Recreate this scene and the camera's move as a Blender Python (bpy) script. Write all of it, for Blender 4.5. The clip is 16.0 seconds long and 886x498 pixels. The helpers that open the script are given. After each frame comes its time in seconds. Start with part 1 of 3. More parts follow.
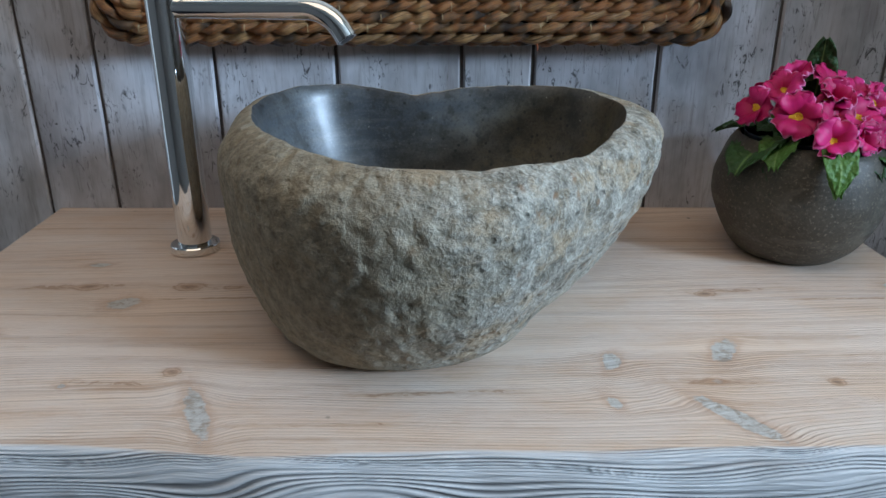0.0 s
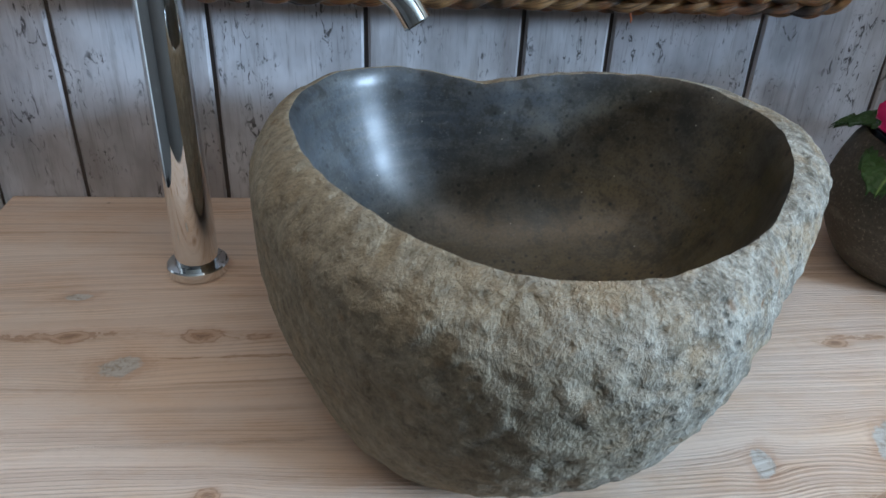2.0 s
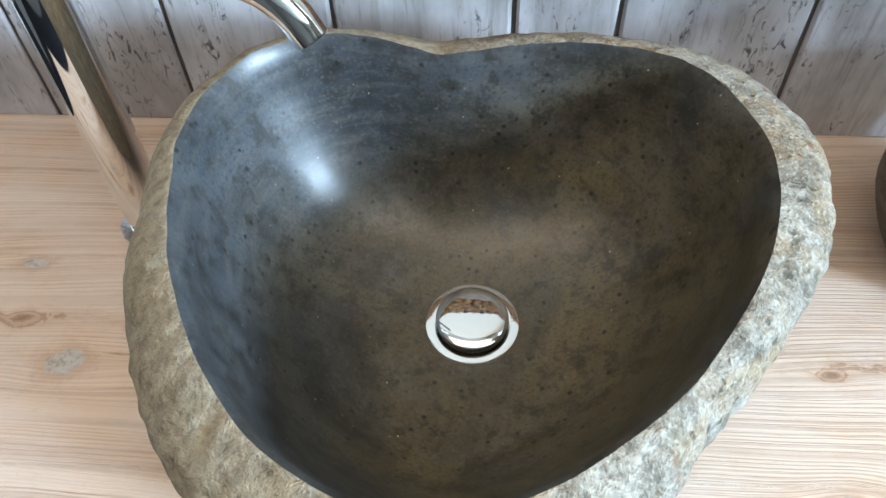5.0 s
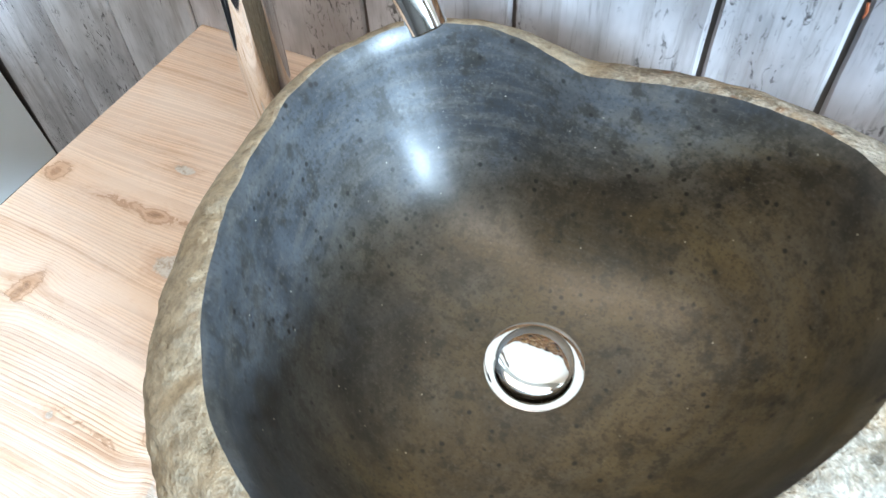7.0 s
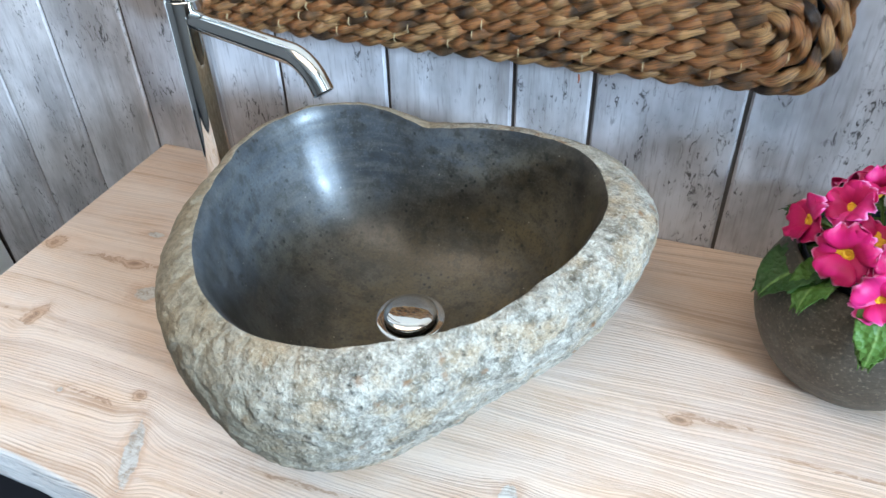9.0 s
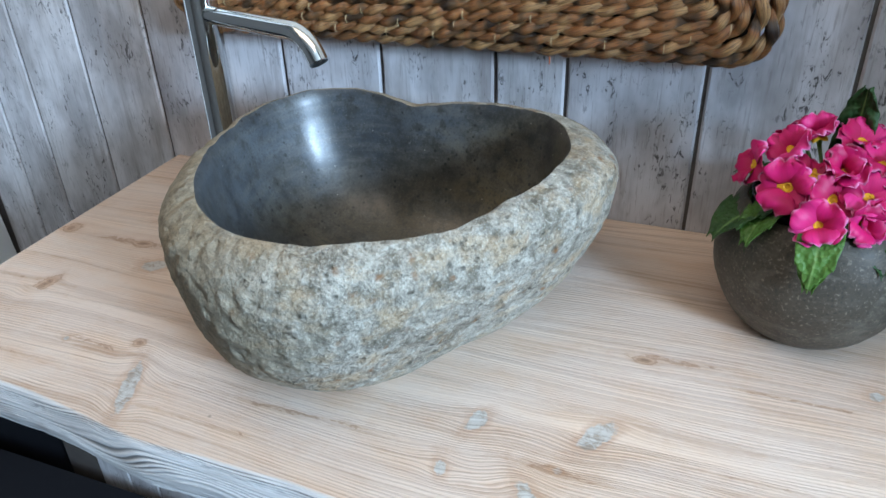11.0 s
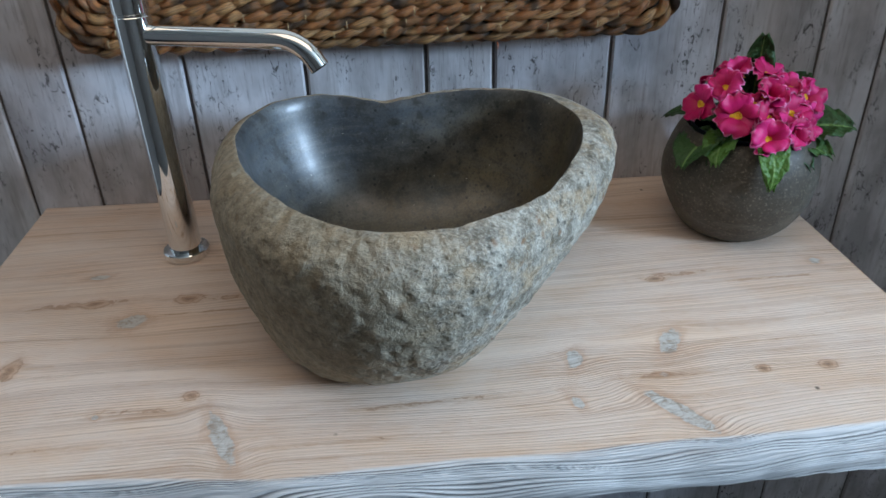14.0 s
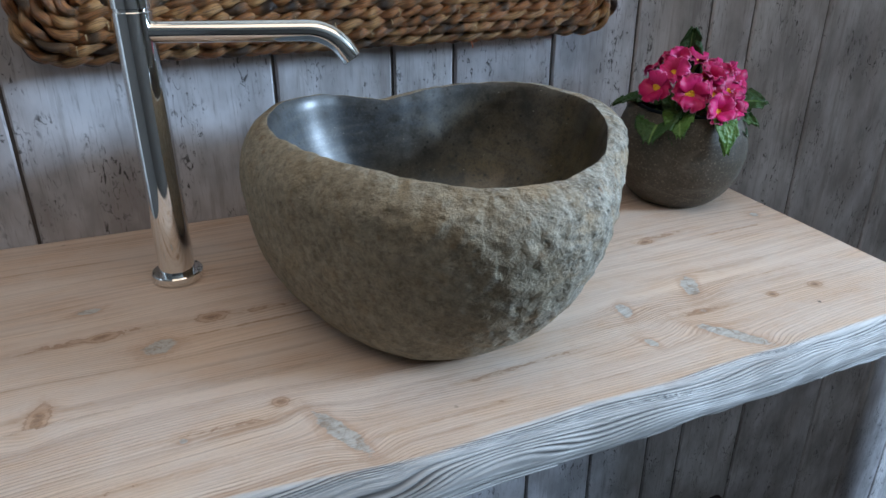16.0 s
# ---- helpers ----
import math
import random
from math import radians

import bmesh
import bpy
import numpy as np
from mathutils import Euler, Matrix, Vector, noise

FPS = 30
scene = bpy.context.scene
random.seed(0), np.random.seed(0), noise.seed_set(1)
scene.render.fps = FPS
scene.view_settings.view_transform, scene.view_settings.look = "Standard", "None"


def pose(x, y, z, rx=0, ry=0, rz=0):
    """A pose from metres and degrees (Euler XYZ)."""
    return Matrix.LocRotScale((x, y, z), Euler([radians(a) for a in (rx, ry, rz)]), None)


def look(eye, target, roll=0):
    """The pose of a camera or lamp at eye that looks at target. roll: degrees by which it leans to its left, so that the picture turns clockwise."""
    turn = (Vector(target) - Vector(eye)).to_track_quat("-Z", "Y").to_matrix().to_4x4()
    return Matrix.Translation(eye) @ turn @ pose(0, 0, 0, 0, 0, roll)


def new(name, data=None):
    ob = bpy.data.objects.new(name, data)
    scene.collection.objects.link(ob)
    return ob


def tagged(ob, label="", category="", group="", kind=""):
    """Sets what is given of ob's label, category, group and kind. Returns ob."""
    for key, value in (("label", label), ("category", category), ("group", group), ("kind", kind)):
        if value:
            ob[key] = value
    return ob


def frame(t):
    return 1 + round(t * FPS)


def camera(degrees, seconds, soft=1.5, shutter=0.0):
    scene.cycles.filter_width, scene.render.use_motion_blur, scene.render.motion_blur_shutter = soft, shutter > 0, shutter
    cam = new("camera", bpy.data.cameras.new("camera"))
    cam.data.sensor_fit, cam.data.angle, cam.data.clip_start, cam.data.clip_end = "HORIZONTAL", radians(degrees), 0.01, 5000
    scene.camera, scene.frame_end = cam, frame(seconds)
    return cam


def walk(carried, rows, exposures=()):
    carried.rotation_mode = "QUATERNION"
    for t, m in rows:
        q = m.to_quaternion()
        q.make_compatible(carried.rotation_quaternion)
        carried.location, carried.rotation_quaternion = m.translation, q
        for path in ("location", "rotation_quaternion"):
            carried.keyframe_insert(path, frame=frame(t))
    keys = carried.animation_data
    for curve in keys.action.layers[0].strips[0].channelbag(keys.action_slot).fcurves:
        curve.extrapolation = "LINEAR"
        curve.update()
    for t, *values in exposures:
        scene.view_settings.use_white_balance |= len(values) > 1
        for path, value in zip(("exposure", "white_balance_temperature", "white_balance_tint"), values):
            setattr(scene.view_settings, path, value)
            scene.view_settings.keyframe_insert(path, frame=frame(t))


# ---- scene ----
cam = camera(64.1, 16.0, 1.5, 0.25)
PATH = [
    (0, (-0.009, -0.803, 1.136), (0.043, 1.038, 0.357), -0.1),
    (0.5, (-0.036, -0.777, 1.149), (0.105, 1.046, 0.337), 0.8),
    (1, (-0.08, -0.724, 1.159), (0.182, 1.041, 0.255), 1.6),
    (1.5, (-0.113, -0.665, 1.155), (0.184, 1.034, 0.143), 3.0),
    (2, (-0.103, -0.627, 1.176), (0.096, 1.071, 0.138), 2.6),
    (2.5, (-0.093, -0.598, 1.203), (0.191, 0.98, 0.007), 3.9),
    (3, (-0.102, -0.579, 1.229), (0.316, 0.909, -0.04), 4.0),
    (3.2, (-0.105, -0.573, 1.238), (0.344, 0.883, -0.058), 3.2),
    (5.3, (0.017, -0.459, 1.275), (-0.143, 0.713, -0.338), -3.3),
    (5.5, (0.014, -0.454, 1.272), (-0.159, 0.682, -0.365), -3.2),
    (6, (0.004, -0.43, 1.259), (-0.175, 0.678, -0.397), -4.4),
    (6.5, (0.026, -0.404, 1.264), (-0.336, 0.644, -0.4), -5.5),
    (7, (0.068, -0.421, 1.263), (-0.554, 0.636, -0.316), -5.4),
    (7.5, (0.102, -0.481, 1.294), (-0.451, 0.707, -0.217), -5.1),
    (8, (0.117, -0.546, 1.307), (-0.348, 0.792, -0.105), -3.9),
    (8.5, (0.146, -0.586, 1.312), (-0.348, 0.81, -0.032), -3.1),
    (9, (0.203, -0.63, 1.322), (-0.371, 0.815, 0.064), -3.1),
    (9.2, (0.222, -0.646, 1.323), (-0.377, 0.812, 0.092), -3.1),
    (11.3, (0.265, -0.734, 1.234), (-0.386, 0.843, 0.191), -3.1),
    (11.5, (0.258, -0.739, 1.225), (-0.385, 0.829, 0.163), -3.1),
    (12, (0.216, -0.733, 1.224), (-0.222, 0.891, 0.141), -3.2),
    (12.5, (0.123, -0.75, 1.242), (0.008, 0.945, 0.187), -2.8),
    (13, (0.081, -0.787, 1.263), (0.023, 0.928, 0.236), -2.9),
    (13.5, (0.063, -0.819, 1.257), (-0.007, 0.892, 0.225), -2.4),
    (14, (-0.021, -0.811, 1.258), (0.124, 0.886, 0.21), -1.7),
    (14.5, (-0.101, -0.794, 1.258), (0.25, 0.872, 0.209), -0.6),
    (15, (-0.142, -0.808, 1.253), (0.223, 0.864, 0.219), 0.0),
    (15.5, (-0.214, -0.803, 1.231), (0.44, 0.8, 0.231), 0.1),
    (16, (-0.265, -0.794, 1.203), (0.482, 0.823, 0.294), 1.0),
]
# ---------------------------------------------------------------- light
EXPOSURES = [(0.0, -0.08, 6430, 15), (1.5, -0.10, 6430, 15), (3.0, 0.44, 6480, 16), (5.5, 1.0, 6800, 13), (7.0, 1.4, 6780, 14), (8.0, 1.30, 6600, 14), (9.0, 0.92, 6480, 14), (11.5, 0.26, 6350, 14), (12.5, -0.03, 6380, 14), (16.0, 0.0, 6500, 16)]
walk(cam, [(t, look(eye, target, roll)) for t, eye, target, roll in PATH], EXPOSURES)

TOP = 0.85          # counter top
FLOOR = -0.25
LEFT = -0.883       # face of the white wall
RIGHT = 1.45        # end of the planks
# the planked back wall stands a little askew to the counter and leans back
WALL, SKEW, LEAN = 0.002, -0.032, 0.045
WALL_PLACE = Matrix.Translation((0, WALL, TOP)) @ Matrix.Rotation(math.atan(SKEW), 4, "Z") @ Matrix.Rotation(-math.atan(LEAN), 4, "X")


def wall_y(x, z):
    return WALL + SKEW * x + LEAN * (z - TOP)


world = bpy.data.worlds.new("sky")
scene.world = world
world.use_nodes = True
wt = world.node_tree
sky = wt.nodes.new("ShaderNodeTexSky")
sky.sky_type, sky.sun_disc = "NISHITA", False
sky.sun_elevation, sky.sun_rotation = radians(35), radians(110)
wt.links.new(sky.outputs[0], wt.nodes["Background"].inputs[0])
wt.nodes["Background"].inputs[1].default_value = 0.12


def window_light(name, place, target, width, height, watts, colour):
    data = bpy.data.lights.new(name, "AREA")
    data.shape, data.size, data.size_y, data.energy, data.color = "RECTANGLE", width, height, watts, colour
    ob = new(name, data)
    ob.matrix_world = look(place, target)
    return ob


window_light("window_light", (2.27, -1.50, 1.76), (0.0, -0.3, 1.0), 0.62, 0.44, 114, (0.52, 0.76, 1.0))
# warm fill lamp added under the closed ceiling; no roof window is built
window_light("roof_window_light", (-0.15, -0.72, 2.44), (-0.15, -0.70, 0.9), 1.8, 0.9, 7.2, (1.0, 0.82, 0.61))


# ---------------------------------------------------------------- materials
class Nodes:
    def __init__(self, name):
        self.mat = bpy.data.materials.new(name)
        self.mat.use_nodes = True
        self.tree = self.mat.node_tree
        self.bsdf = self.tree.nodes["Principled BSDF"]
        self.coord = self.tree.nodes.new("ShaderNodeTexCoord").outputs["Object"]

    def put(self, socket, value):
        if isinstance(value, bpy.types.NodeSocket):
            self.tree.links.new(value, socket)
        else:
            if socket.type == "RGBA" and len(value) == 3:
                value = (*value, 1)
            socket.default_value = value

    def set(self, **values):
        for key, value in values.items():
            self.put(self.bsdf.inputs[key.replace("_", " ").title().replace("Ior", "IOR")], value)
        return self

    def scaled(self, scale, rotate=(0, 0, 0), vector=None):
        n = self.tree.nodes.new("ShaderNodeMapping")
        self.put(n.inputs["Vector"], vector or self.coord)
        n.inputs["Scale"].default_value = scale
        n.inputs["Rotation"].default_value = rotate
        return n.outputs[0]

    def noise(self, scale, detail=4, rough=0.55, vector=None, distort=0.0, colour=False):
        n = self.tree.nodes.new("ShaderNodeTexNoise")
        self.put(n.inputs["Vector"], vector or self.coord)
        n.inputs["Scale"].default_value, n.inputs["Detail"].default_value = scale, detail
        n.inputs["Roughness"].default_value, n.inputs["Distortion"].default_value = rough, distort
        return n.outputs["Color" if colour else "Fac"]

    def cells(self, scale, vector=None, feature="F1", out="Distance"):
        n = self.tree.nodes.new("ShaderNodeTexVoronoi")
        n.feature = feature
        self.put(n.inputs["Vector"], vector or self.coord)
        n.inputs["Scale"].default_value = scale
        return n.outputs[out]

    def ramp(self, fac, *stops):
        n = self.tree.nodes.new("ShaderNodeValToRGB")
        self.put(n.inputs[0], fac)
        e = n.color_ramp.elements
        while len(e) < len(stops):
            e.new(0.5)
        for el, (at, c) in zip(e, stops):
            el.position = at
            el.color = (c, c, c, 1) if isinstance(c, (int, float)) else (*c, 1)
        return n.outputs[0]

    def mix(self, fac, a, b, how="MIX"):
        n = self.tree.nodes.new("ShaderNodeMix")
        n.data_type, n.blend_type = "RGBA", how
        self.put(n.inputs[0], fac)
        self.put(n.inputs[6], a)
        self.put(n.inputs[7], b)
        return n.outputs[2]

    def math(self, how, a, b=0.0, c=0.0):
        n = self.tree.nodes.new("ShaderNodeMath")
        n.operation = how
        for i, v in enumerate((a, b, c)):
            self.put(n.inputs[i], v)
        return n.outputs[0]

    def attribute(self, name):
        n = self.tree.nodes.new("ShaderNodeAttribute")
        n.attribute_name = name
        return n.outputs["Fac"]

    def random(self):
        return self.tree.nodes.new("ShaderNodeObjectInfo").outputs["Random"]

    def island(self):
        return self.tree.nodes.new("ShaderNodeNewGeometry").outputs["Random Per Island"]

    def split(self, vector=None):
        n = self.tree.nodes.new("ShaderNodeSeparateXYZ")
        self.put(n.inputs[0], vector or self.coord)
        return n.outputs

    def join(self, x, y, z):
        n = self.tree.nodes.new("ShaderNodeCombineXYZ")
        for i, v in enumerate((x, y, z)):
            self.put(n.inputs[i], v)
        return n.outputs[0]

    def bump(self, height, strength=0.3, distance=0.001):
        n = self.tree.nodes.new("ShaderNodeBump")
        self.put(n.inputs["Height"], height)
        n.inputs["Strength"].default_value, n.inputs["Distance"].default_value = strength, distance
        old = self.bsdf.inputs["Normal"]
        if old.is_linked:
            self.tree.links.new(old.links[0].from_socket, n.inputs["Normal"])
        self.tree.links.new(n.outputs[0], old)
        return self


def rough_stone():
    n = Nodes("rough_river_stone")
    big = n.noise(10, 3, 0.5)
    mid = n.noise(95, 5, 0.72, distort=0.5)
    lump = n.noise(42, 4, 0.65, distort=0.5)
    base = n.mix(n.ramp(mid, (0.36, 0), (0.64, 1)), (0.168, 0.150, 0.118), (0.45, 0.413, 0.343))
    base = n.mix(n.ramp(lump, (0.37, 0.78), (0.52, 0)), base, (0.105, 0.088, 0.060))
    base = n.mix(n.ramp(lump, (0.54, 0), (0.70, 0.4)), base, (0.50, 0.475, 0.40))
    base = n.mix(n.ramp(big, (0.50, 0), (0.66, 0.3)), base, (0.50, 0.485, 0.42))
    ochre = n.ramp(n.noise(30, 5, 0.65, vector=n.scaled((1, 1, 1.4))), (0.48, 0), (0.64, 0.7))
    base = n.mix(ochre, base, (0.38, 0.272, 0.160))
    grain = n.noise(460, 2, 0.7)
    base = n.mix(n.ramp(grain, (0.38, 0.42), (0.47, 0)), base, (0.095, 0.083, 0.063))
    base = n.mix(n.ramp(grain, (0.55, 0), (0.68, 0.42)), base, (0.61, 0.57, 0.475))
    rust = n.math("MULTIPLY", n.ramp(n.math("ADD", n.cells(55), n.math("MULTIPLY", n.math("SUBTRACT", n.noise(120, 4, 0.7), 0.5), 0.7)), (0.02, 0.85), (0.22, 0)), n.ramp(n.noise(26, 2), (0.42, 0), (0.50, 1)))
    base = n.mix(rust, base, (0.20, 0.088, 0.03))
    pits = n.ramp(n.math("ADD", n.cells(95, vector=n.scaled((1, 1, 1.3))), n.math("MULTIPLY", n.math("SUBTRACT", n.noise(190, 4, 0.7), 0.5), 0.9)), (0.02, 0), (0.26, 1))
    deep = n.math("MULTIPLY", n.math("SUBTRACT", 1.0, pits), n.ramp(n.noise(35, 2), (0.40, 0), (0.56, 0.8)))
    base = n.mix(deep, base, (0.05, 0.042, 0.03))
    # the weathered flank keeps its brown skin
    x, y, z = n.split()
    flank = n.math("ADD", n.math("MULTIPLY", x, -5.0), n.math("MULTIPLY", n.noise(18, 4, 0.65), 1.5))
    flank = n.ramp(flank, (0.55, 0), (1.90, 0.72))
    skin = n.mix(n.ramp(n.noise(130, 6, 0.75), (0.36, 0), (0.64, 1)), (0.155, 0.126, 0.084), (0.38, 0.318, 0.220))
    base = n.mix(flank, base, skin)
    n.set(base_color=base, roughness=0.8, specular_ior_level=0.35)
    worn = n.math("MULTIPLY_ADD", flank, -0.60, 1.0)
    n.bump(n.math("MULTIPLY", pits, worn), 0.7, 0.0022).bump(n.math("MULTIPLY", mid, worn), 1.0, 0.0036).bump(n.math("MULTIPLY", lump, worn), 0.55, 0.005).bump(grain, 0.8, 0.0011)
    return n.mat


def polished_stone():
    n = Nodes("polished_dark_stone")
    cloud = n.noise(13, 6, 0.66, distort=0.8)
    base = n.mix(n.ramp(cloud, (0.34, 0), (0.66, 1)), (0.020, 0.018, 0.0145), (0.070, 0.063, 0.050))
    # blue window light and the brighter brown bottom are put into the stone colour
    vein_tint = n.math("ADD", n.math("ADD", n.math("MULTIPLY", n.split()[0], 2.6), n.math("MULTIPLY_ADD", n.split()[2], -6.5, 6.62)), n.math("MULTIPLY", n.math("SUBTRACT", n.noise(9, 5, 0.62, distort=0.6), 0.5), 1.6))
    base = n.mix(1.0, base, n.mix(n.ramp(vein_tint, (0.15, 0), (0.75, 1)), (0.94, 1.20, 1.70), (1.85, 1.58, 1.02)), "MULTIPLY")
    streak = n.noise(46, 5, 0.68, vector=n.scaled((0.40, 0.40, 2.6)))
    base = n.mix(n.ramp(streak, (0.46, 0), (0.70, 0.5)), base, (0.110, 0.104, 0.088))
    mott = n.noise(75, 4, 0.7)
    base = n.mix(n.ramp(mott, (0.38, 0.65), (0.50, 0)), base, (0.020, 0.018, 0.013))
    fine = n.noise(420, 2, 0.65)
    base = n.mix(n.ramp(fine, (0.36, 0.5), (0.45, 0)), base, (0.024, 0.022, 0.018))
    base = n.mix(n.ramp(fine, (0.57, 0), (0.72, 0.32)), base, (0.15, 0.142, 0.12))
    dots = n.math("MULTIPLY", n.ramp(n.cells(120), (0.12, 1), (0.24, 0)), n.ramp(n.noise(60, 2), (0.47, 0), (0.53, 1)))
    base = n.mix(dots, base, (0.013, 0.012, 0.011))
    spark = n.math("MULTIPLY", n.ramp(n.cells(115, vector=n.scaled((1.1, 0.9, 1))), (0.04, 1), (0.08, 0)), n.ramp(n.noise(48, 2), (0.54, 0), (0.60, 1)))
    base = n.mix(spark, base, (0.42, 0.39, 0.32))
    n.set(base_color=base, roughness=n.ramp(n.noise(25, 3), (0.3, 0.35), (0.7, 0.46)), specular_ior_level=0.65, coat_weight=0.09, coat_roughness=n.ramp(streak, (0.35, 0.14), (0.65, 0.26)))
    n.bump(streak, 0.15, 0.0008).bump(fine, 0.06, 0.0003)
    return n.mat


def counter_wood():
    n = Nodes("limewashed_pine")
    phase, knot, edge = n.attribute("phase"), n.attribute("knot"), n.attribute("front")
    x, y, z = n.split()
    wob = n.noise(1.0, 4, 0.6, vector=n.scaled((7, 40, 40)))
    p = n.math("ADD", phase, n.math("MULTIPLY", wob, 0.005))
    band = n.noise(1.0, 2, 0.6, vector=n.join(n.math("MULTIPLY", p, 470.0), n.math("MULTIPLY", x, 1.3), 0.0))
    wide = n.noise(1.0, 2, 0.5, vector=n.join(n.math("MULTIPLY", p, 36.0), n.math("MULTIPLY", x, 0.9), 3.0))
    zone = n.ramp(n.noise(1.0, 2, 0.5, vector=n.join(n.math("MULTIPLY", p, 17.0), n.math("MULTIPLY", x, 1.1), 8.0)), (0.38, 0.18), (0.58, 1))
    base = n.mix(n.ramp(wide, (0.35, 0), (0.68, 1)), (0.76, 0.580, 0.445), (0.67, 0.465, 0.325))
    line = n.math("MULTIPLY", n.ramp(band, (0.49, 0), (0.58, 0.6)), zone)
    jit = n.noise(1.0, 3, 0.6, vector=n.join(n.math("MULTIPLY", p, 70.0), n.math("MULTIPLY", x, 2.0), 1.0))
    comb = n.math("SINE", n.math("ADD", n.math("MULTIPLY", p, 2050.0), n.math("MULTIPLY", jit, 13.0)))
    brushed = n.ramp(n.noise(1.0, 2, 0.5, vector=n.join(n.math("MULTIPLY", p, 13.0), n.math("MULTIPLY", x, 1.6), 21.0)), (0.42, 0.05), (0.54, 0.50))
    near = n.math("MULTIPLY", n.math("LESS_THAN", phase, -0.335), n.ramp(n.noise(1.0, 3, 0.6, vector=n.scaled((5, 12, 12))), (0.38, 0.15), (0.54, 0.82)))
    comb = n.math("MULTIPLY", n.ramp(comb, (0.10, 0), (0.95, 1)), n.math("MAXIMUM", brushed, near))
    line = n.math("MAXIMUM", line, comb)
    base = n.mix(line, base, (0.35, 0.205, 0.13))
    long = n.noise(1.0, 3, 0.6, vector=n.join(n.math("MULTIPLY", p, 75.0), n.math("MULTIPLY", x, 2.2), 5.0))
    base = n.mix(n.ramp(long, (0.58, 0), (0.66, 0.62)), base, (0.40, 0.225, 0.125))
    white = n.ramp(n.noise(1.0, 5, 0.7, vector=n.scaled((9, 22, 22))), (0.40, 0.52), (0.62, 0.08))
    base = n.mix(white, base, (0.70, 0.605, 0.54))
    bite = n.math("ADD", knot, n.math("MULTIPLY", n.math("SUBTRACT", n.noise(75, 6, 0.75, distort=0.4), 0.5), 1.05))
    ring = n.ramp(bite, (0.08, 0), (0.34, 0.34), (0.52, 0.42), (0.70, 0.0))
    base = n.mix(ring, base, (0.42, 0.23, 0.13))
    core = n.ramp(bite, (0.46, 0), (0.60, 0.88))
    grey = n.mix(n.ramp(n.noise(130, 4, 0.7, distort=0.6), (0.36, 0), (0.56, 1)), (0.30, 0.25, 0.20), (0.53, 0.52, 0.49))
    base = n.mix(core, base, grey)
    resin = n.math("ADD", n.attribute("brown"), n.math("MULTIPLY", n.math("SUBTRACT", n.noise(1.0, 5, 0.7, vector=n.scaled((60, 130, 130)), distort=0.6), 0.5), 1.0))
    base = n.mix(n.ramp(resin, (0.10, 0), (0.55, 0.55), (0.95, 0.7)), base, (0.42, 0.235, 0.125))
    rings = n.math("SINE", n.math("MULTIPLY", resin, 17.0))
    base = n.mix(n.math("MULTIPLY", n.ramp(rings, (0.3, 0), (0.9, 0.5)), n.ramp(resin, (0.15, 0), (0.35, 1))), base, (0.27, 0.14, 0.075))
    base = n.mix(n.ramp(resin, (0.84, 0), (0.98, 0.7)), base, (0.20, 0.12, 0.08))
    tick = n.math("MULTIPLY", n.ramp(n.cells(22), (0.035, 1), (0.06, 0)), n.ramp(n.noise(13, 2), (0.58, 0), (0.64, 0.9)))
    base = n.mix(tick, base, (0.10, 0.07, 0.05))
    # brushed, whitened front edge: pale ridges and grey furrows
    for at, deep in ((0.148, 0.12), (0.3135, 0.2)):
        off = n.math("ABSOLUTE", n.math("ADD", n.math("ADD", y, at), n.math("MULTIPLY", n.math("SUBTRACT", n.noise(1.0, 3, vector=n.scaled((12, 0, 0))), 0.5), 0.003)))
        seam = n.math("MULTIPLY", n.ramp(off, (0.0003, 1), (0.0012, 0)), n.ramp(n.noise(1.0, 3, vector=n.scaled((9, 3, 3))), (0.42, 0.10), (0.58, 0.8)))
        base = n.mix(n.math("MULTIPLY", seam, deep), base, (0.17, 0.095, 0.06))
    furrow = n.attribute("furrow")
    chalk = n.mix(n.noise(1.0, 4, 0.7, vector=n.scaled((20, 90, 90))), (0.50, 0.475, 0.455), (0.72, 0.69, 0.665))
    chalk = n.mix(n.ramp(furrow, (0.18, 0.0), (0.68, 0.88)), chalk, (0.14, 0.125, 0.115))
    chalk = n.mix(n.ramp(n.noise(1.0, 4, 0.6, vector=n.scaled((14, 60, 60))), (0.55, 0), (0.7, 0.4)), chalk, (0.40, 0.31, 0.26))
    base = n.mix(n.ramp(edge, (0.15, 0), (0.6, 1)), base, chalk)
    n.set(base_color=base, roughness=n.ramp(band, (0.4, 0.50), (0.7, 0.68)), specular_ior_level=0.3)
    n.bump(n.ramp(line, (0.0, 1), (0.7, 0)), 0.45, 0.0008).bump(n.noise(1.0, 4, 0.7, vector=n.scaled((60, 500, 500))), 0.15, 0.0004)
    n.bump(bite, 0.3, 0.001)
    return n.mat


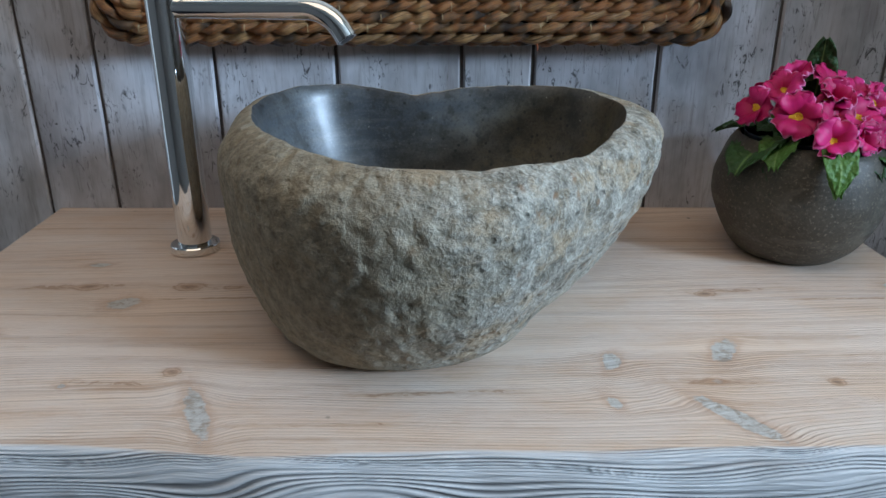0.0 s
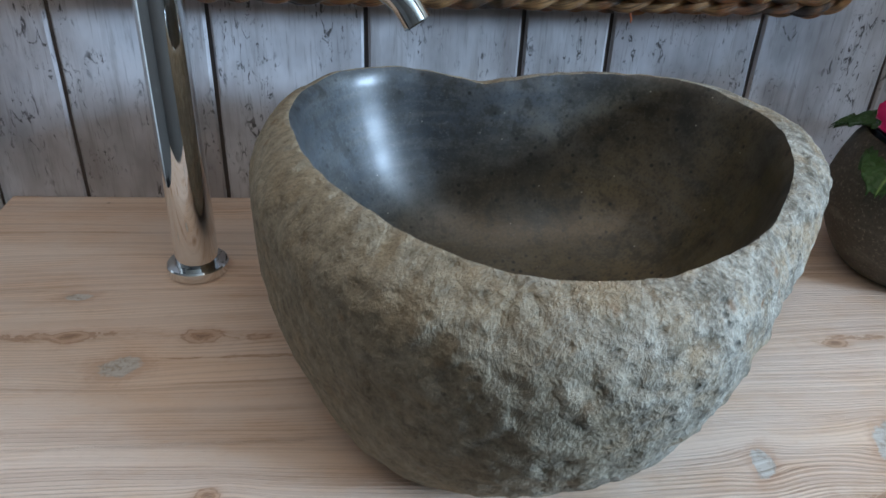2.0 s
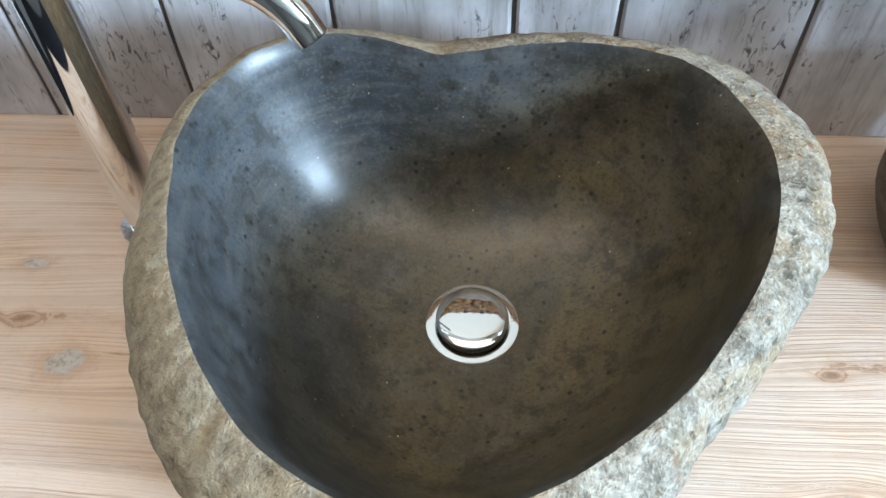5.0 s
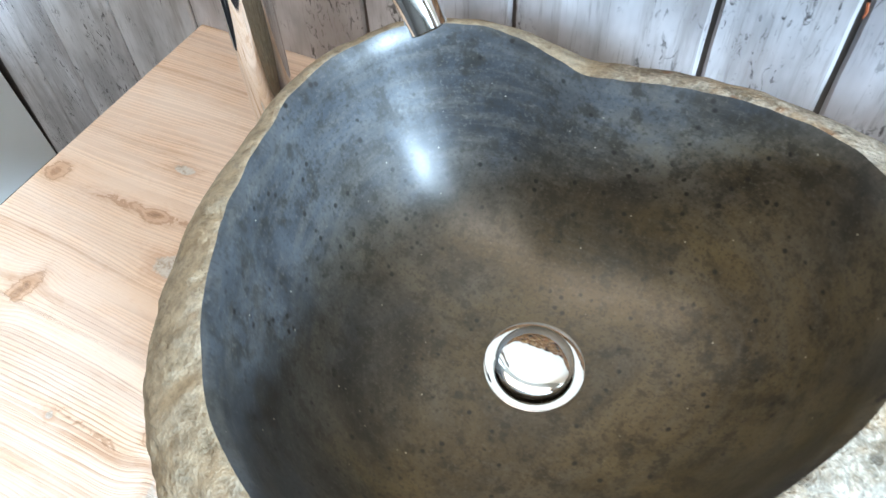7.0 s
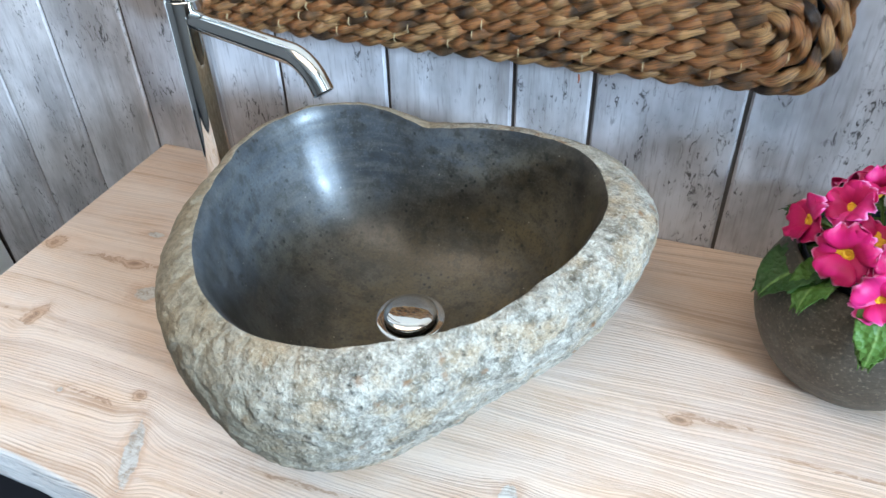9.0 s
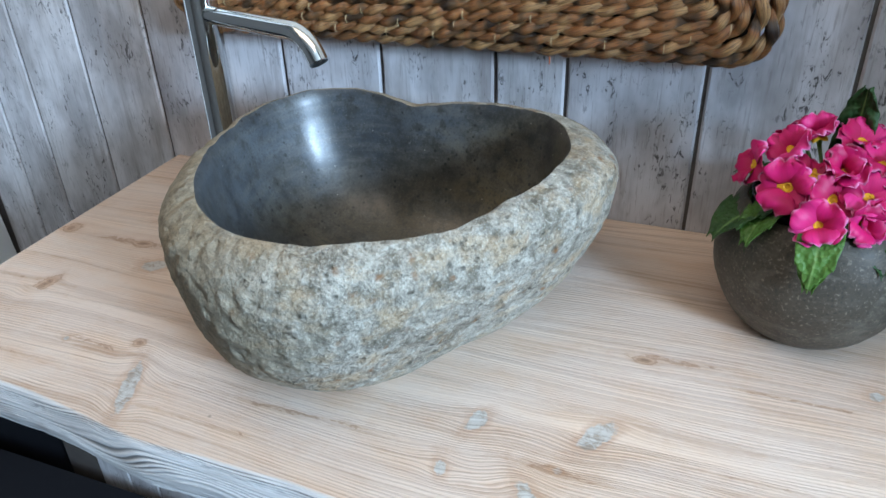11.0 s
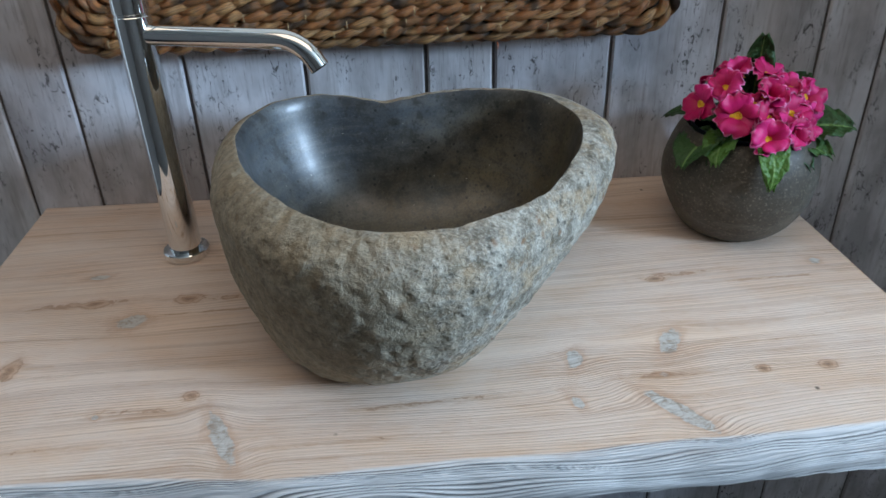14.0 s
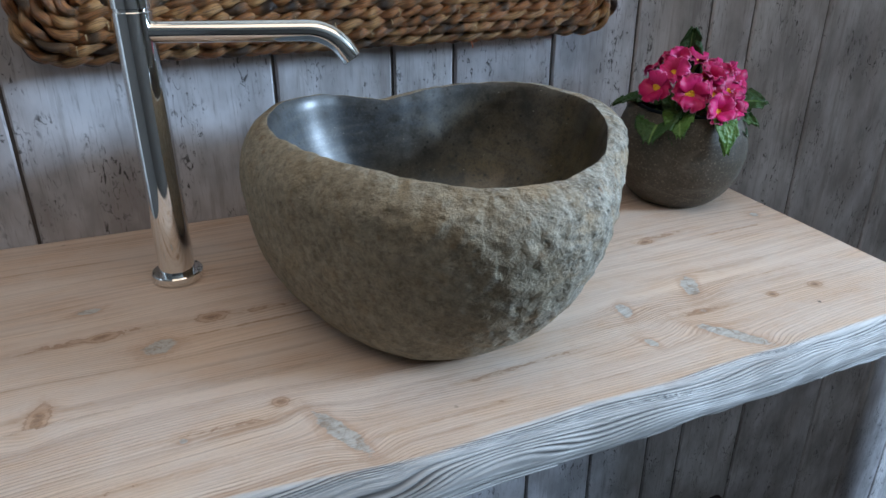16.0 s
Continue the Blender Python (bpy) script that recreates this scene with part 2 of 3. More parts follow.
def plank_wood():
    n = Nodes("whitewashed_plank")
    r = n.random()
    x, y, z = n.split()
    shift = n.join(n.math("ADD", x, n.math("MULTIPLY", r, 13.0)), n.math("ADD", y, n.math("MULTIPLY", r, 7.0)), n.math("ADD", z, n.math("MULTIPLY", r, 5.0)))
    streak = n.noise(1.0, 5, 0.65, vector=n.scaled((85, 85, 5), vector=shift), distort=0.25)
    cloud = n.noise(1.0, 4, 0.6, vector=n.scaled((16, 16, 8), vector=shift))
    fine = n.noise(1.0, 3, 0.6, vector=n.scaled((380, 380, 26), vector=shift))
    base = n.mix(n.ramp(cloud, (0.36, 0), (0.62, 1)), (0.42, 0.402, 0.405), (0.75, 0.735, 0.75))
    base = n.mix(n.ramp(streak, (0.53, 0), (0.72, 0.6)), base, (0.31, 0.28, 0.265))
    base = n.mix(n.ramp(fine, (0.56, 0), (0.70, 0.5)), base, (0.25, 0.22, 0.21))
    warm = n.ramp(n.noise(1.0, 3, 0.5, vector=n.scaled((11, 11, 5), vector=shift)), (0.5, 0), (0.72, 0.42))
    base = n.mix(warm, base, (0.40, 0.33, 0.29))
    where = n.ramp(n.noise(1.0, 3, 0.6, vector=n.scaled((24, 24, 13), vector=shift)), (0.47, 0), (0.58, 1))
    bare = n.math("MULTIPLY", n.ramp(n.noise(1.0, 4, 0.65, vector=n.scaled((150, 150, 60), vector=shift), distort=1.6), (0.56, 0), (0.64, 0.9)), where)
    base = n.mix(bare, base, (0.065, 0.056, 0.054))
    tone = n.mix(r, (0.86, 0.86, 0.88), (1.0, 0.985, 0.97))
    base = n.mix(1.0, base, tone, "MULTIPLY")
    n.set(base_color=base, roughness=0.55, specular_ior_level=0.35)
    n.bump(fine, 0.12, 0.0005).bump(streak, 0.15, 0.0006).bump(bare, -0.3, 0.0006)
    return n.mat


def plain(name, a, b, rough, scale=20, bump=0.1, metal=0.0, spec=0.4):
    n = Nodes(name)
    n.set(base_color=n.mix(n.noise(scale, 5, 0.6), a, b), roughness=rough, metallic=metal, specular_ior_level=spec)
    n.bump(n.noise(scale * 9, 3), bump, 0.0006)
    return n.mat


def chrome_metal():
    n = Nodes("polished_chrome")
    n.set(base_color=(0.80, 0.80, 0.79), metallic=1.0, roughness=n.ramp(n.noise(60, 3), (0.4, 0.035), (0.8, 0.07)))
    return n.mat


def rope_fibre():
    n = Nodes("twisted_seagrass")
    u, v = n.attribute("along"), n.attribute("turn")
    fib = n.noise(1.0, 4, 0.65, vector=n.join(n.math("MULTIPLY", u, 60.0), n.math("MULTIPLY", v, 34.0), n.math("MULTIPLY", n.random(), 50.0)))
    tone = n.noise(1.0, 2, 0.6, vector=n.join(n.math("MULTIPLY", u, 26.0), n.math("MULTIPLY", n.random(), 90.0), n.attribute("strand")))
    base = n.mix(n.ramp(tone, (0.34, 0), (0.48, 0.42), (0.62, 1)), (0.018, 0.008, 0.004), (0.50, 0.265, 0.105))
    base = n.mix(n.ramp(tone, (0.40, 0), (0.49, 0.75), (0.58, 0)), base, (0.40, 0.14, 0.040))
    base = n.mix(n.ramp(fib, (0.47, 0), (0.60, 0.75)), base, (0.034, 0.015, 0.006))
    n.set(base_color=base, roughness=0.36, specular_ior_level=0.5)
    n.bump(fib, 1.0, 0.0018)
    return n.mat


def pot_stone():
    n = Nodes("dark_stone_pot")
    base = n.mix(n.noise(28, 5, 0.65), (0.034, 0.027, 0.019), (0.098, 0.080, 0.058))
    grain = n.noise(380, 2, 0.65)
    base = n.mix(n.ramp(grain, (0.58, 0), (0.72, 0.5)), base, (0.32, 0.275, 0.205))
    base = n.mix(n.ramp(grain, (0.34, 0.6), (0.44, 0)), base, (0.03, 0.028, 0.025))
    blot = n.math("MULTIPLY", n.ramp(n.math("ADD", n.cells(85), n.math("MULTIPLY", n.math("SUBTRACT", n.noise(200, 4, 0.7), 0.5), 0.8)), (0.02, 0.7), (0.20, 0)), n.ramp(n.noise(40, 4, 0.7), (0.50, 0), (0.64, 1)))
    base = n.mix(blot, base, (0.21, 0.185, 0.14))
    haze = n.noise(1.0, 5, 0.7, vector=n.scaled((26, 26, 60)), distort=0.8)
    base = n.mix(n.ramp(haze, (0.50, 0), (0.70, 0.5)), base, (0.19, 0.17, 0.135))
    n.set(base_color=base, roughness=0.52, specular_ior_level=0.4)
    n.bump(grain, 0.35, 0.0006).bump(n.noise(60, 4), 0.3, 0.001)
    return n.mat


def petal_skin():
    n = Nodes("magenta_petal")
    d, r = n.attribute("out"), n.random()
    base = n.mix(n.ramp(d, (0.0, 0), (0.45, 1)), (0.42, 0.008, 0.055), (0.62, 0.010, 0.135))
    base = n.mix(n.ramp(r, (0.25, 0.55), (0.6, 0)), base, (0.34, 0.004, 0.055))
    base = n.mix(n.ramp(r, (0.6, 0), (1.0, 0.6)), base, (0.70, 0.045, 0.25))
    base = n.mix(n.ramp(d, (0.88, 0), (1.0, 0.75)), base, (0.84, 0.34, 0.58))
    vein_tint = n.noise(1.0, 3, 0.6, vector=n.scaled((60, 420, 60)))
    base = n.mix(n.ramp(vein_tint, (0.5, 0), (0.7, 0.3)), base, (0.36, 0.004, 0.08))
    n.set(base_color=base, roughness=0.5, specular_ior_level=0.3)
    n.bump(vein_tint, 0.3, 0.0006)
    return n.mat


def leaf_skin():
    n = Nodes("primrose_leaf")
    base = n.mix(n.noise(70, 3), (0.012, 0.040, 0.011), (0.034, 0.092, 0.022))
    base = n.mix(n.math("POWER", n.random(), 3.0), base, (0.085, 0.19, 0.030))
    base = n.mix(n.ramp(n.attribute("rib"), (0.0, 0.8), (0.10, 0)), base, (0.20, 0.33, 0.10))
    n.set(base_color=base, roughness=0.5, specular_ior_level=0.35)
    n.bump(n.cells(260), 0.75, 0.0015)
    return n.mat


M_STONE, M_BOWL, M_COUNTER, M_PLANK = rough_stone(), polished_stone(), counter_wood(), plank_wood()
M_CHROME, M_ROPE, M_POT, M_PETAL, M_LEAF = chrome_metal(), rope_fibre(), pot_stone(), petal_skin(), leaf_skin()
M_WHITE = plain("white_plaster", (0.74, 0.75, 0.73), (0.80, 0.80, 0.78), 0.85, 14)
M_CREAM = plain("cream_plaster", (0.78, 0.74, 0.66), (0.82, 0.79, 0.72), 0.85, 14)
M_DIM = plain("taupe_plaster", (0.17, 0.155, 0.14), (0.21, 0.195, 0.18), 0.85, 14)
M_RUST = plain("rust_fibre", (0.24, 0.06, 0.02), (0.34, 0.10, 0.04), 0.6, 90)
M_STRAW = plain("straw_thread", (0.42, 0.31, 0.16), (0.58, 0.45, 0.26), 0.6, 90)
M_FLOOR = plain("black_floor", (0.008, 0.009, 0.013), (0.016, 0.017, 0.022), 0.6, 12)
M_GAP = plain("dark_joint", (0.085, 0.073, 0.066), (0.140, 0.120, 0.108), 0.9, 40)
M_LINER = plain("dark_blue_plastic", (0.016, 0.024, 0.034), (0.024, 0.034, 0.046), 0.35, 40)
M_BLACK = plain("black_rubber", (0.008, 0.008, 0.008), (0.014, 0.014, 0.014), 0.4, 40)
M_YELLOW = plain("yellow_eye", (0.62, 0.27, 0.01), (0.78, 0.46, 0.02), 0.6, 300)
M_STEM = plain("green_stem", (0.13, 0.24, 0.05), (0.22, 0.33, 0.09), 0.5, 80)
M_SOIL = plain("potting_soil", (0.018, 0.012, 0.008), (0.045, 0.03, 0.02), 0.95, 160, 0.8)
M_FRAME = plain("white_window_frame", (0.78, 0.78, 0.77), (0.82, 0.82, 0.81), 0.4, 20)


# ---------------------------------------------------------------- builders
def empty(name, at, label, category, kind="", group=""):
    ob = new(name)
    ob.location = at
    ob.empty_display_size = 0.05
    return tagged(ob, label, category, group, kind)


def link(name, mesh, material, parent=None, label="", smooth=True):
    if material and not mesh.materials:
        mesh.materials.append(material)
    ob = new(name, mesh)
    if parent:
        ob.parent = parent
        base = Vector() if parent.type == "MESH" else parent.location.copy()
        ob.matrix_parent_inverse = Matrix.Translation(-base)
    if smooth:
        mesh.polygons.foreach_set("use_smooth", [True] * len(mesh.polygons))
    return tagged(ob, label)


def part(name, bm, material, parent=None, label="", smooth=True):
    mesh = bpy.data.meshes.new(name)
    bmesh.ops.recalc_face_normals(bm, faces=bm.faces)
    bm.to_mesh(mesh)
    bm.free()
    ob = link(name, mesh, material, parent, label, smooth)
    if smooth:
        mesh.set_sharp_from_angle(angle=radians(32))
    return ob


def grid_mesh(name, points, close_u=False, close_v=False, cap=False, attributes=None):
    """points: array (nu, nv, 3); attributes: name -> array (nu, nv)."""
    nu, nv = points.shape[:2]
    idx = np.arange(nu * nv).reshape(nu, nv)
    a = idx if close_u else idx[:-1]
    b = np.roll(idx, -1, 0) if close_u else idx[1:]
    if close_v:
        quads = np.stack([a, b, np.roll(b, -1, 1), np.roll(a, -1, 1)], -1)
    else:
        quads = np.stack([a[:, :-1], b[:, :-1], b[:, 1:], a[:, 1:]], -1)
    faces = quads.reshape(-1, 4).tolist()
    if cap:
        faces += [idx[0].tolist()[::-1], idx[-1].tolist()]
    mesh = bpy.data.meshes.new(name)
    mesh.from_pydata(points.reshape(-1, 3).tolist(), [], faces)
    for key, values in (attributes or {}).items():
        mesh.attributes.new(key, "FLOAT", "POINT").data.foreach_set("value", np.ascontiguousarray(values, dtype=np.float32).ravel())
    mesh.update()
    return mesh


def box(lo, hi, bevel=0.0, segments=2):
    bm = bmesh.new()
    bmesh.ops.create_cube(bm, size=1.0)
    lo, hi = Vector(lo), Vector(hi)
    for v in bm.verts:
        v.co = Vector([l + (h - l) * (c + 0.5) for l, h, c in zip(lo, hi, v.co)])
    if bevel:
        bmesh.ops.bevel(bm, geom=bm.edges[:], offset=bevel, segments=segments, affect="EDGES", profile=0.6)
    return bm


def lathe(profile, at, n=64):
    """A turned solid from (radius, height) pairs, round the upright axis at `at`."""
    bm = bmesh.new()
    rings = []
    for r, h in profile:
        if r < 1e-6:
            rings.append([bm.verts.new((at[0], at[1], at[2] + h))])
        else:
            rings.append([bm.verts.new((at[0] + r * math.cos(2 * math.pi * i / n), at[1] + r * math.sin(2 * math.pi * i / n), at[2] + h)) for i in range(n)])
    for p, q in zip(rings, rings[1:]):
        for i in range(n):
            j = (i + 1) % n
            f = [p[i % len(p)], p[j % len(p)], q[j % len(q)], q[i % len(q)]]
            f = list(dict.fromkeys(f))
            if len(f) > 2:
                bm.faces.new(f)
    return bm


def tube(points, radius, n=24, cap=True):
    """A round bar along points; radius: one number or one for each point."""
    pts = [Vector(p) for p in points]
    radii = radius if isinstance(radius, (list, tuple)) else [radius] * len(pts)
    bm = bmesh.new()
    rings = []
    side = None
    for i, p in enumerate(pts):
        d = (pts[min(i + 1, len(pts) - 1)] - pts[max(i - 1, 0)]).normalized()
        side = (side - d * side.dot(d)).normalized() if side else d.orthogonal().normalized()
        up = d.cross(side)
        rings.append([bm.verts.new(p + (side * math.cos(2 * math.pi * k / n) + up * math.sin(2 * math.pi * k / n)) * radii[i]) for k in range(n)])
    for p, q in zip(rings, rings[1:]):
        for k in range(n):
            bm.faces.new((p[k], p[(k + 1) % n], q[(k + 1) % n], q[k]))
    if cap:
        bm.faces.new(rings[0][::-1])
        bm.faces.new(rings[-1])
    return bm


def fbm(p, octaves=3):
    s, a = 0.0, 1.0
    for _ in range(octaves):
        s += a * noise.noise(p)
        p, a = p * 2.03, a * 0.5
    return s


# ---------------------------------------------------------------- the room
def wall(name, lo, hi, material, label):
    ob = part(name, box(lo, hi), material, None, label, smooth=False)
    return tagged(ob, label, "wall", "", "structure")


tagged(part("floor", box((-2.4, -3.2, FLOOR - 0.1), (2.4, 0.2, FLOOR)), M_FLOOR, None, "", False), "matt black floor below the counter", "floor", "", "structure")
tagged(part("ceiling", box((-2.4, -3.2, 2.45), (2.4, 0.3, 2.55)), M_CREAM, None, "", False), "plain cream ceiling", "ceiling", "", "structure")
JOINTS = [LEFT, -0.795, -0.714, -0.588, -0.458, -0.377, -0.243, -0.106, 0.035, 0.115, 0.255, 0.385, 0.511, 0.590, 0.737, 0.946, 1.090, 1.222, 1.340, RIGHT]
PANEL = 0.365       # top of the planks over the counter
wall_north = wall("wall_north", (LEFT - 0.1, 0.0042, FLOOR - TOP), (RIGHT, 0.1, 2.47 - TOP), M_GAP, "back wall clad with whitewashed wooden planks")
wall_upper = wall("wall_upper", (LEFT - 0.1, 0.0004, PANEL + 0.002), (RIGHT, 0.0038, 2.47 - TOP), M_CREAM, "cream plaster above the planks")
wall_north.matrix_world = wall_upper.matrix_world = WALL_PLACE
wall_west = wall("wall_west", (LEFT - 0.3, -0.108, 0.50), (LEFT, wall_y(LEFT, 0.50) - 0.001, 2.45), M_WHITE, "white boxed-in wall section beside the planks")
# unseen blocker: keeps window light off the right part of the planks
wall("shade_pier", (1.0, -0.60, FLOOR), (1.3, -0.24, 2.45), M_DIM, "plain taupe pier added out of view to shade the right of the wall")
wall("wall_south", (-2.4, -3.2, FLOOR), (2.4, -3.1, 2.45), M_DIM, "plain taupe wall behind the camera")
wall("wall_outer_west", (-2.4, -3.1, FLOOR), (-2.3, 0.2, 2.45), M_DIM, "plain taupe wall of the room")
wall("wall_north_west", (-2.3, 0.02, FLOOR), (LEFT - 0.1, 0.2, 2.45), M_FLOOR, "plain dark wall of the room")
wall("wall_north_east", (RIGHT, -0.05, FLOOR), (2.3, 0.2, 2.45), M_CREAM, "plain cream wall of the room")
for nm, lo, hi in (("wall_window_low", (2.3, -3.1, FLOOR), (2.4, 0.2, 1.51)), ("wall_window_top", (2.3, -3.1, 2.01), (2.4, 0.2, 2.45)),
                   ("wall_window_near", (2.3, -3.1, 1.51), (2.4, -1.88, 2.01)), ("wall_window_far", (2.3, -1.12, 1.51), (2.4, 0.2, 2.01))):
    wall(nm, lo, hi, M_DIM, "plain taupe wall round the window")
window = empty("window_1", (2.35, -1.50, 1.51), "white framed window that lets in daylight", "window", "structure")
for lo, hi in (((2.33, -1.88, 1.51), (2.38, -1.84, 2.01)), ((2.33, -1.16, 1.51), (2.38, -1.12, 2.01)), ((2.33, -1.84, 1.51), (2.38, -1.16, 1.55)),
               ((2.33, -1.84, 1.97), (2.38, -1.16, 2.01)), ((2.335, -1.52, 1.55), (2.375, -1.48, 1.97))):
    part("window_frame", box(lo, hi, 0.004), M_FRAME, window)


def clad(parent, joints, place, top, bottom):
    """Planks with worn edges between the joints; place(u, depth, z) -> point."""
    for a, b in zip(joints, joints[1:]):
        lo, hi, rows = a + 0.0020, b - 0.0020, 40
        prof = [(lo, 0.004), (lo, 0.0020), (lo + 0.0022, 0.0), (hi - 0.0022, 0.0), (hi, 0.0020), (hi, 0.004)]
        seed = random.random() * 50
        pts = np.zeros((rows + 1, len(prof), 3))
        for i in range(rows + 1):
            z = bottom + (top - bottom) * i / rows
            for j, (u, d) in enumerate(prof):
                w = 0.0010 * noise.noise(Vector((seed + (j > 2) * 9, z * 22, 0))) if j not in (0, 5) else 0.0
                pts[i, j] = place(u + w, d, z)
        link("plank", grid_mesh("plank", pts, cap=True), M_PLANK, parent, smooth=False)


clad(wall_north, JOINTS, lambda u, d, z: (u, d, z), PANEL, FLOOR - TOP + 0.03)


# two black boxes added to fill the dark area under the slab
tagged(part("filler_panel", box((LEFT, -0.015, 0.11), (-0.431, wall_y(LEFT, 0.06), 0.50), 0.002), M_FLOOR, None), "matt black low panel added to fill the dark area beside the counter", "wall panel", "", "structure")
tagged(part("filler_panel", box((-0.43, -0.02, 0.11), (0.04, wall_y(0, 0.06), 0.785), 0.002), M_FLOOR, None), "matt black panel added on the planks to fill the dark area below the counter", "wall panel", "", "structure")
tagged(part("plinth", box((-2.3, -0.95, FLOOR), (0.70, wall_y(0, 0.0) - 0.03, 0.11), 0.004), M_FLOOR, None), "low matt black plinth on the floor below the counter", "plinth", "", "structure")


# ---------------------------------------------------------------- counter
def smooth(a, b, x):
    t = np.clip((x - a) / (b - a), 0, 1)
    return t * t * (3 - 2 * t)


# knots of the board: x, y, half length across, half length along, lean, strength
KNOTS = [(-0.163, -0.405, 0.030, 0.008, 0.40, 1.0), (0.197, -0.420, 0.026, 0.010, 0.75, 1.0), (0.221, -0.336, 0.019, 0.010, -0.45, 1.0),
         (0.130, -0.349, 0.013, 0.008, -0.2, 0.9), (0.119, -0.400, 0.010, 0.006, 0.3, 0.8), (0.200, -0.378, 0.004, 0.006, 0.0, 0.75),
         (0.243, -0.238, 0.004, 0.008, 0.0, 0.75), (-0.276, -0.242, 0.012, 0.016, -0.2, 0.9), (-0.329, -0.156, 0.006, 0.013, -0.1, 0.8),
         (-0.319, -0.206, 0.006, 0.012, 0.0, 0.6), (-0.269, -0.369, 0.004, 0.004, 0.0, 0.8), (-0.196, -0.353, 0.004, 0.006, 0.0, 0.7),
         (-0.365, -0.307, 0.018, 0.007, -0.2, 0.7), (-0.225, -0.209, 0.007, 0.013, 0.0, 0.5), (0.342, -0.383, 0.005, 0.007, 0.0, 0.5),
         (0.418, -0.228, 0.006, 0.007, 0.0, 0.8), (-0.431, -0.200, 0.008, 0.009, 0.0, 0.6), (0.286, -0.381, 0.004, 0.005, 0.0, 0.5)]

# long resin streaks in the grain, as the knots
STREAKS = [(0.200, -0.378, 0.0045, 0.040, 0.0, 0.62), (-0.010, -0.386, 0.0035, 0.090, 0.02, 0.50), (-0.245, -0.366, 0.0040, 0.050, -0.05, 0.50), (-0.330, -0.205, 0.0060, 0.060, 0.03, 0.62),
           (-0.205, -0.211, 0.0050, 0.045, -0.03, 0.60), (-0.165, -0.233, 0.0016, 0.080, 0.01, 0.75), (0.270, -0.232, 0.0050, 0.050, 0.03, 0.58), (0.350, -0.252, 0.0020, 0.070, 0.0, 0.55),
           (-0.390, -0.300, 0.0030, 0.050, 0.0, 0.45), (0.330, -0.345, 0.0035, 0.045, 0.0, 0.45), (-0.060, -0.420, 0.0020, 0.080, 0.0, 0.42), (-0.330, -0.400, 0.0030, 0.070, -0.02, 0.45)]


def counter():
    x0, x1, thick = -0.446, 0.454, 0.063
    nx = 820
    xs = np.linspace(x0, x1, nx)
    wav = np.array([noise.noise(Vector((x * 9, 1.7, 0))) * 0.0035 + noise.noise(Vector((x * 31, 4.7, 0))) * 0.0012 for x in xs])
    front = -0.4535 + 0.019 * smooth(-0.10, -0.30, xs) + wav
    under = np.array([noise.noise(Vector((x * 7, 9.1, 0))) * 0.003 + noise.noise(Vector((x * 26, 2.2, 0))) * 0.0015 for x in xs])
    nt, nf = 240, 84
    rows = []
    for x, fy, un in zip(xs, front, under):
        r = 0.005
        top = [(y, TOP, 0.0) for y in np.linspace(wall_y(x, TOP) - 0.0006, fy + r, nt)]
        arc = [(fy + r - r * math.sin(a), TOP - r + r * math.cos(a), 0.35 + 0.65 * a / 1.5708) for a in np.linspace(0.2, 1.45, 12)]
        face = [(fy - 0.004 * math.sin(math.pi * s) + 0.006 * s * s, TOP - r - (thick - 2 * r + un) * s, 1.0) for s in np.linspace(0.0, 1.0, nf)]
        low = TOP - thick - un
        foot = [(fy + 0.006 + r, low, 1.0), (fy + 0.05, low - 0.0, 0.6), (wall_y(x, low) - 0.0006, low, 0.3)]
        rows.append([(x, y, z, e) for y, z, e in top + arc + face + foot])
    g = np.array(rows)
    pts, edge = g[..., :3].copy(), g[..., 3]
    X, Y, Z = pts[..., 0], pts[..., 1], pts[..., 2]
    # distance across the grain: over the top, then down the face
    P = Y - (TOP - Z) * 1.0
    # three glued boards
    board = 1.0 * (Y > -0.3135) + 1.0 * (Y > -0.148)
    P = P + 0.37 * board + (0.006 - 0.004 * board) * np.sin(X * (7 - 2 * board) + 1.0 + 2 * board) + 0.003 * np.sin(X * 15 + Y * 30)
    knot, brown = np.zeros_like(P), np.zeros_like(P)
    ph = P.copy()
    for kx, ky, ha, hl, lean, s in KNOTS:
        dx, dy = X - kx, Y - ky - (TOP - Z)
        u, v = dx + lean * dy, dy
        d2 = (u / hl) ** 2 + (v / ha) ** 2
        d2 = d2 + 50.0 * (np.abs(board - ((ky > -0.3135) * 1.0 + (ky > -0.148))) > 0.5)
        if s < 0.77 and kx != 0.200:
            brown = np.maximum(brown, np.exp(-d2 * 0.6))
        else:
            knot = np.maximum(knot, s * np.exp(-d2 * 0.75))
        ph -= 0.62 * dy * np.exp(-((u / (hl * 2.4)) ** 2 + (v / (ha * 1.25)) ** 2))
    for kx, ky, ha, hl, lean, s in STREAKS:
        dy = Y - ky - lean * (X - kx) - (TOP - Z)
        brown = np.maximum(brown, 0.82 * s * np.exp(-0.6 * (((X - kx) / hl) ** 2 + (dy / ha) ** 2)))
    for kx, kp, a, b in ((-0.150, -0.470, 0.05, 0.022), (0.245, -0.472, 0.035, 0.015), (-0.02, -0.483, 0.09, 0.02)):
        dx, dp = X - kx, P - kp
        ph -= 0.75 * dp * np.exp(-(dx / a) ** 2 - (dp / b) ** 2)
    q = ph + 0.0022 * np.sin(X * 38 + ph * 90)
    furrow = np.clip(0.5 + 0.5 * np.sin(q * 1850 + 2.2 * np.sin(X * 11 + q * 300)), 0, 1) ** 1.6
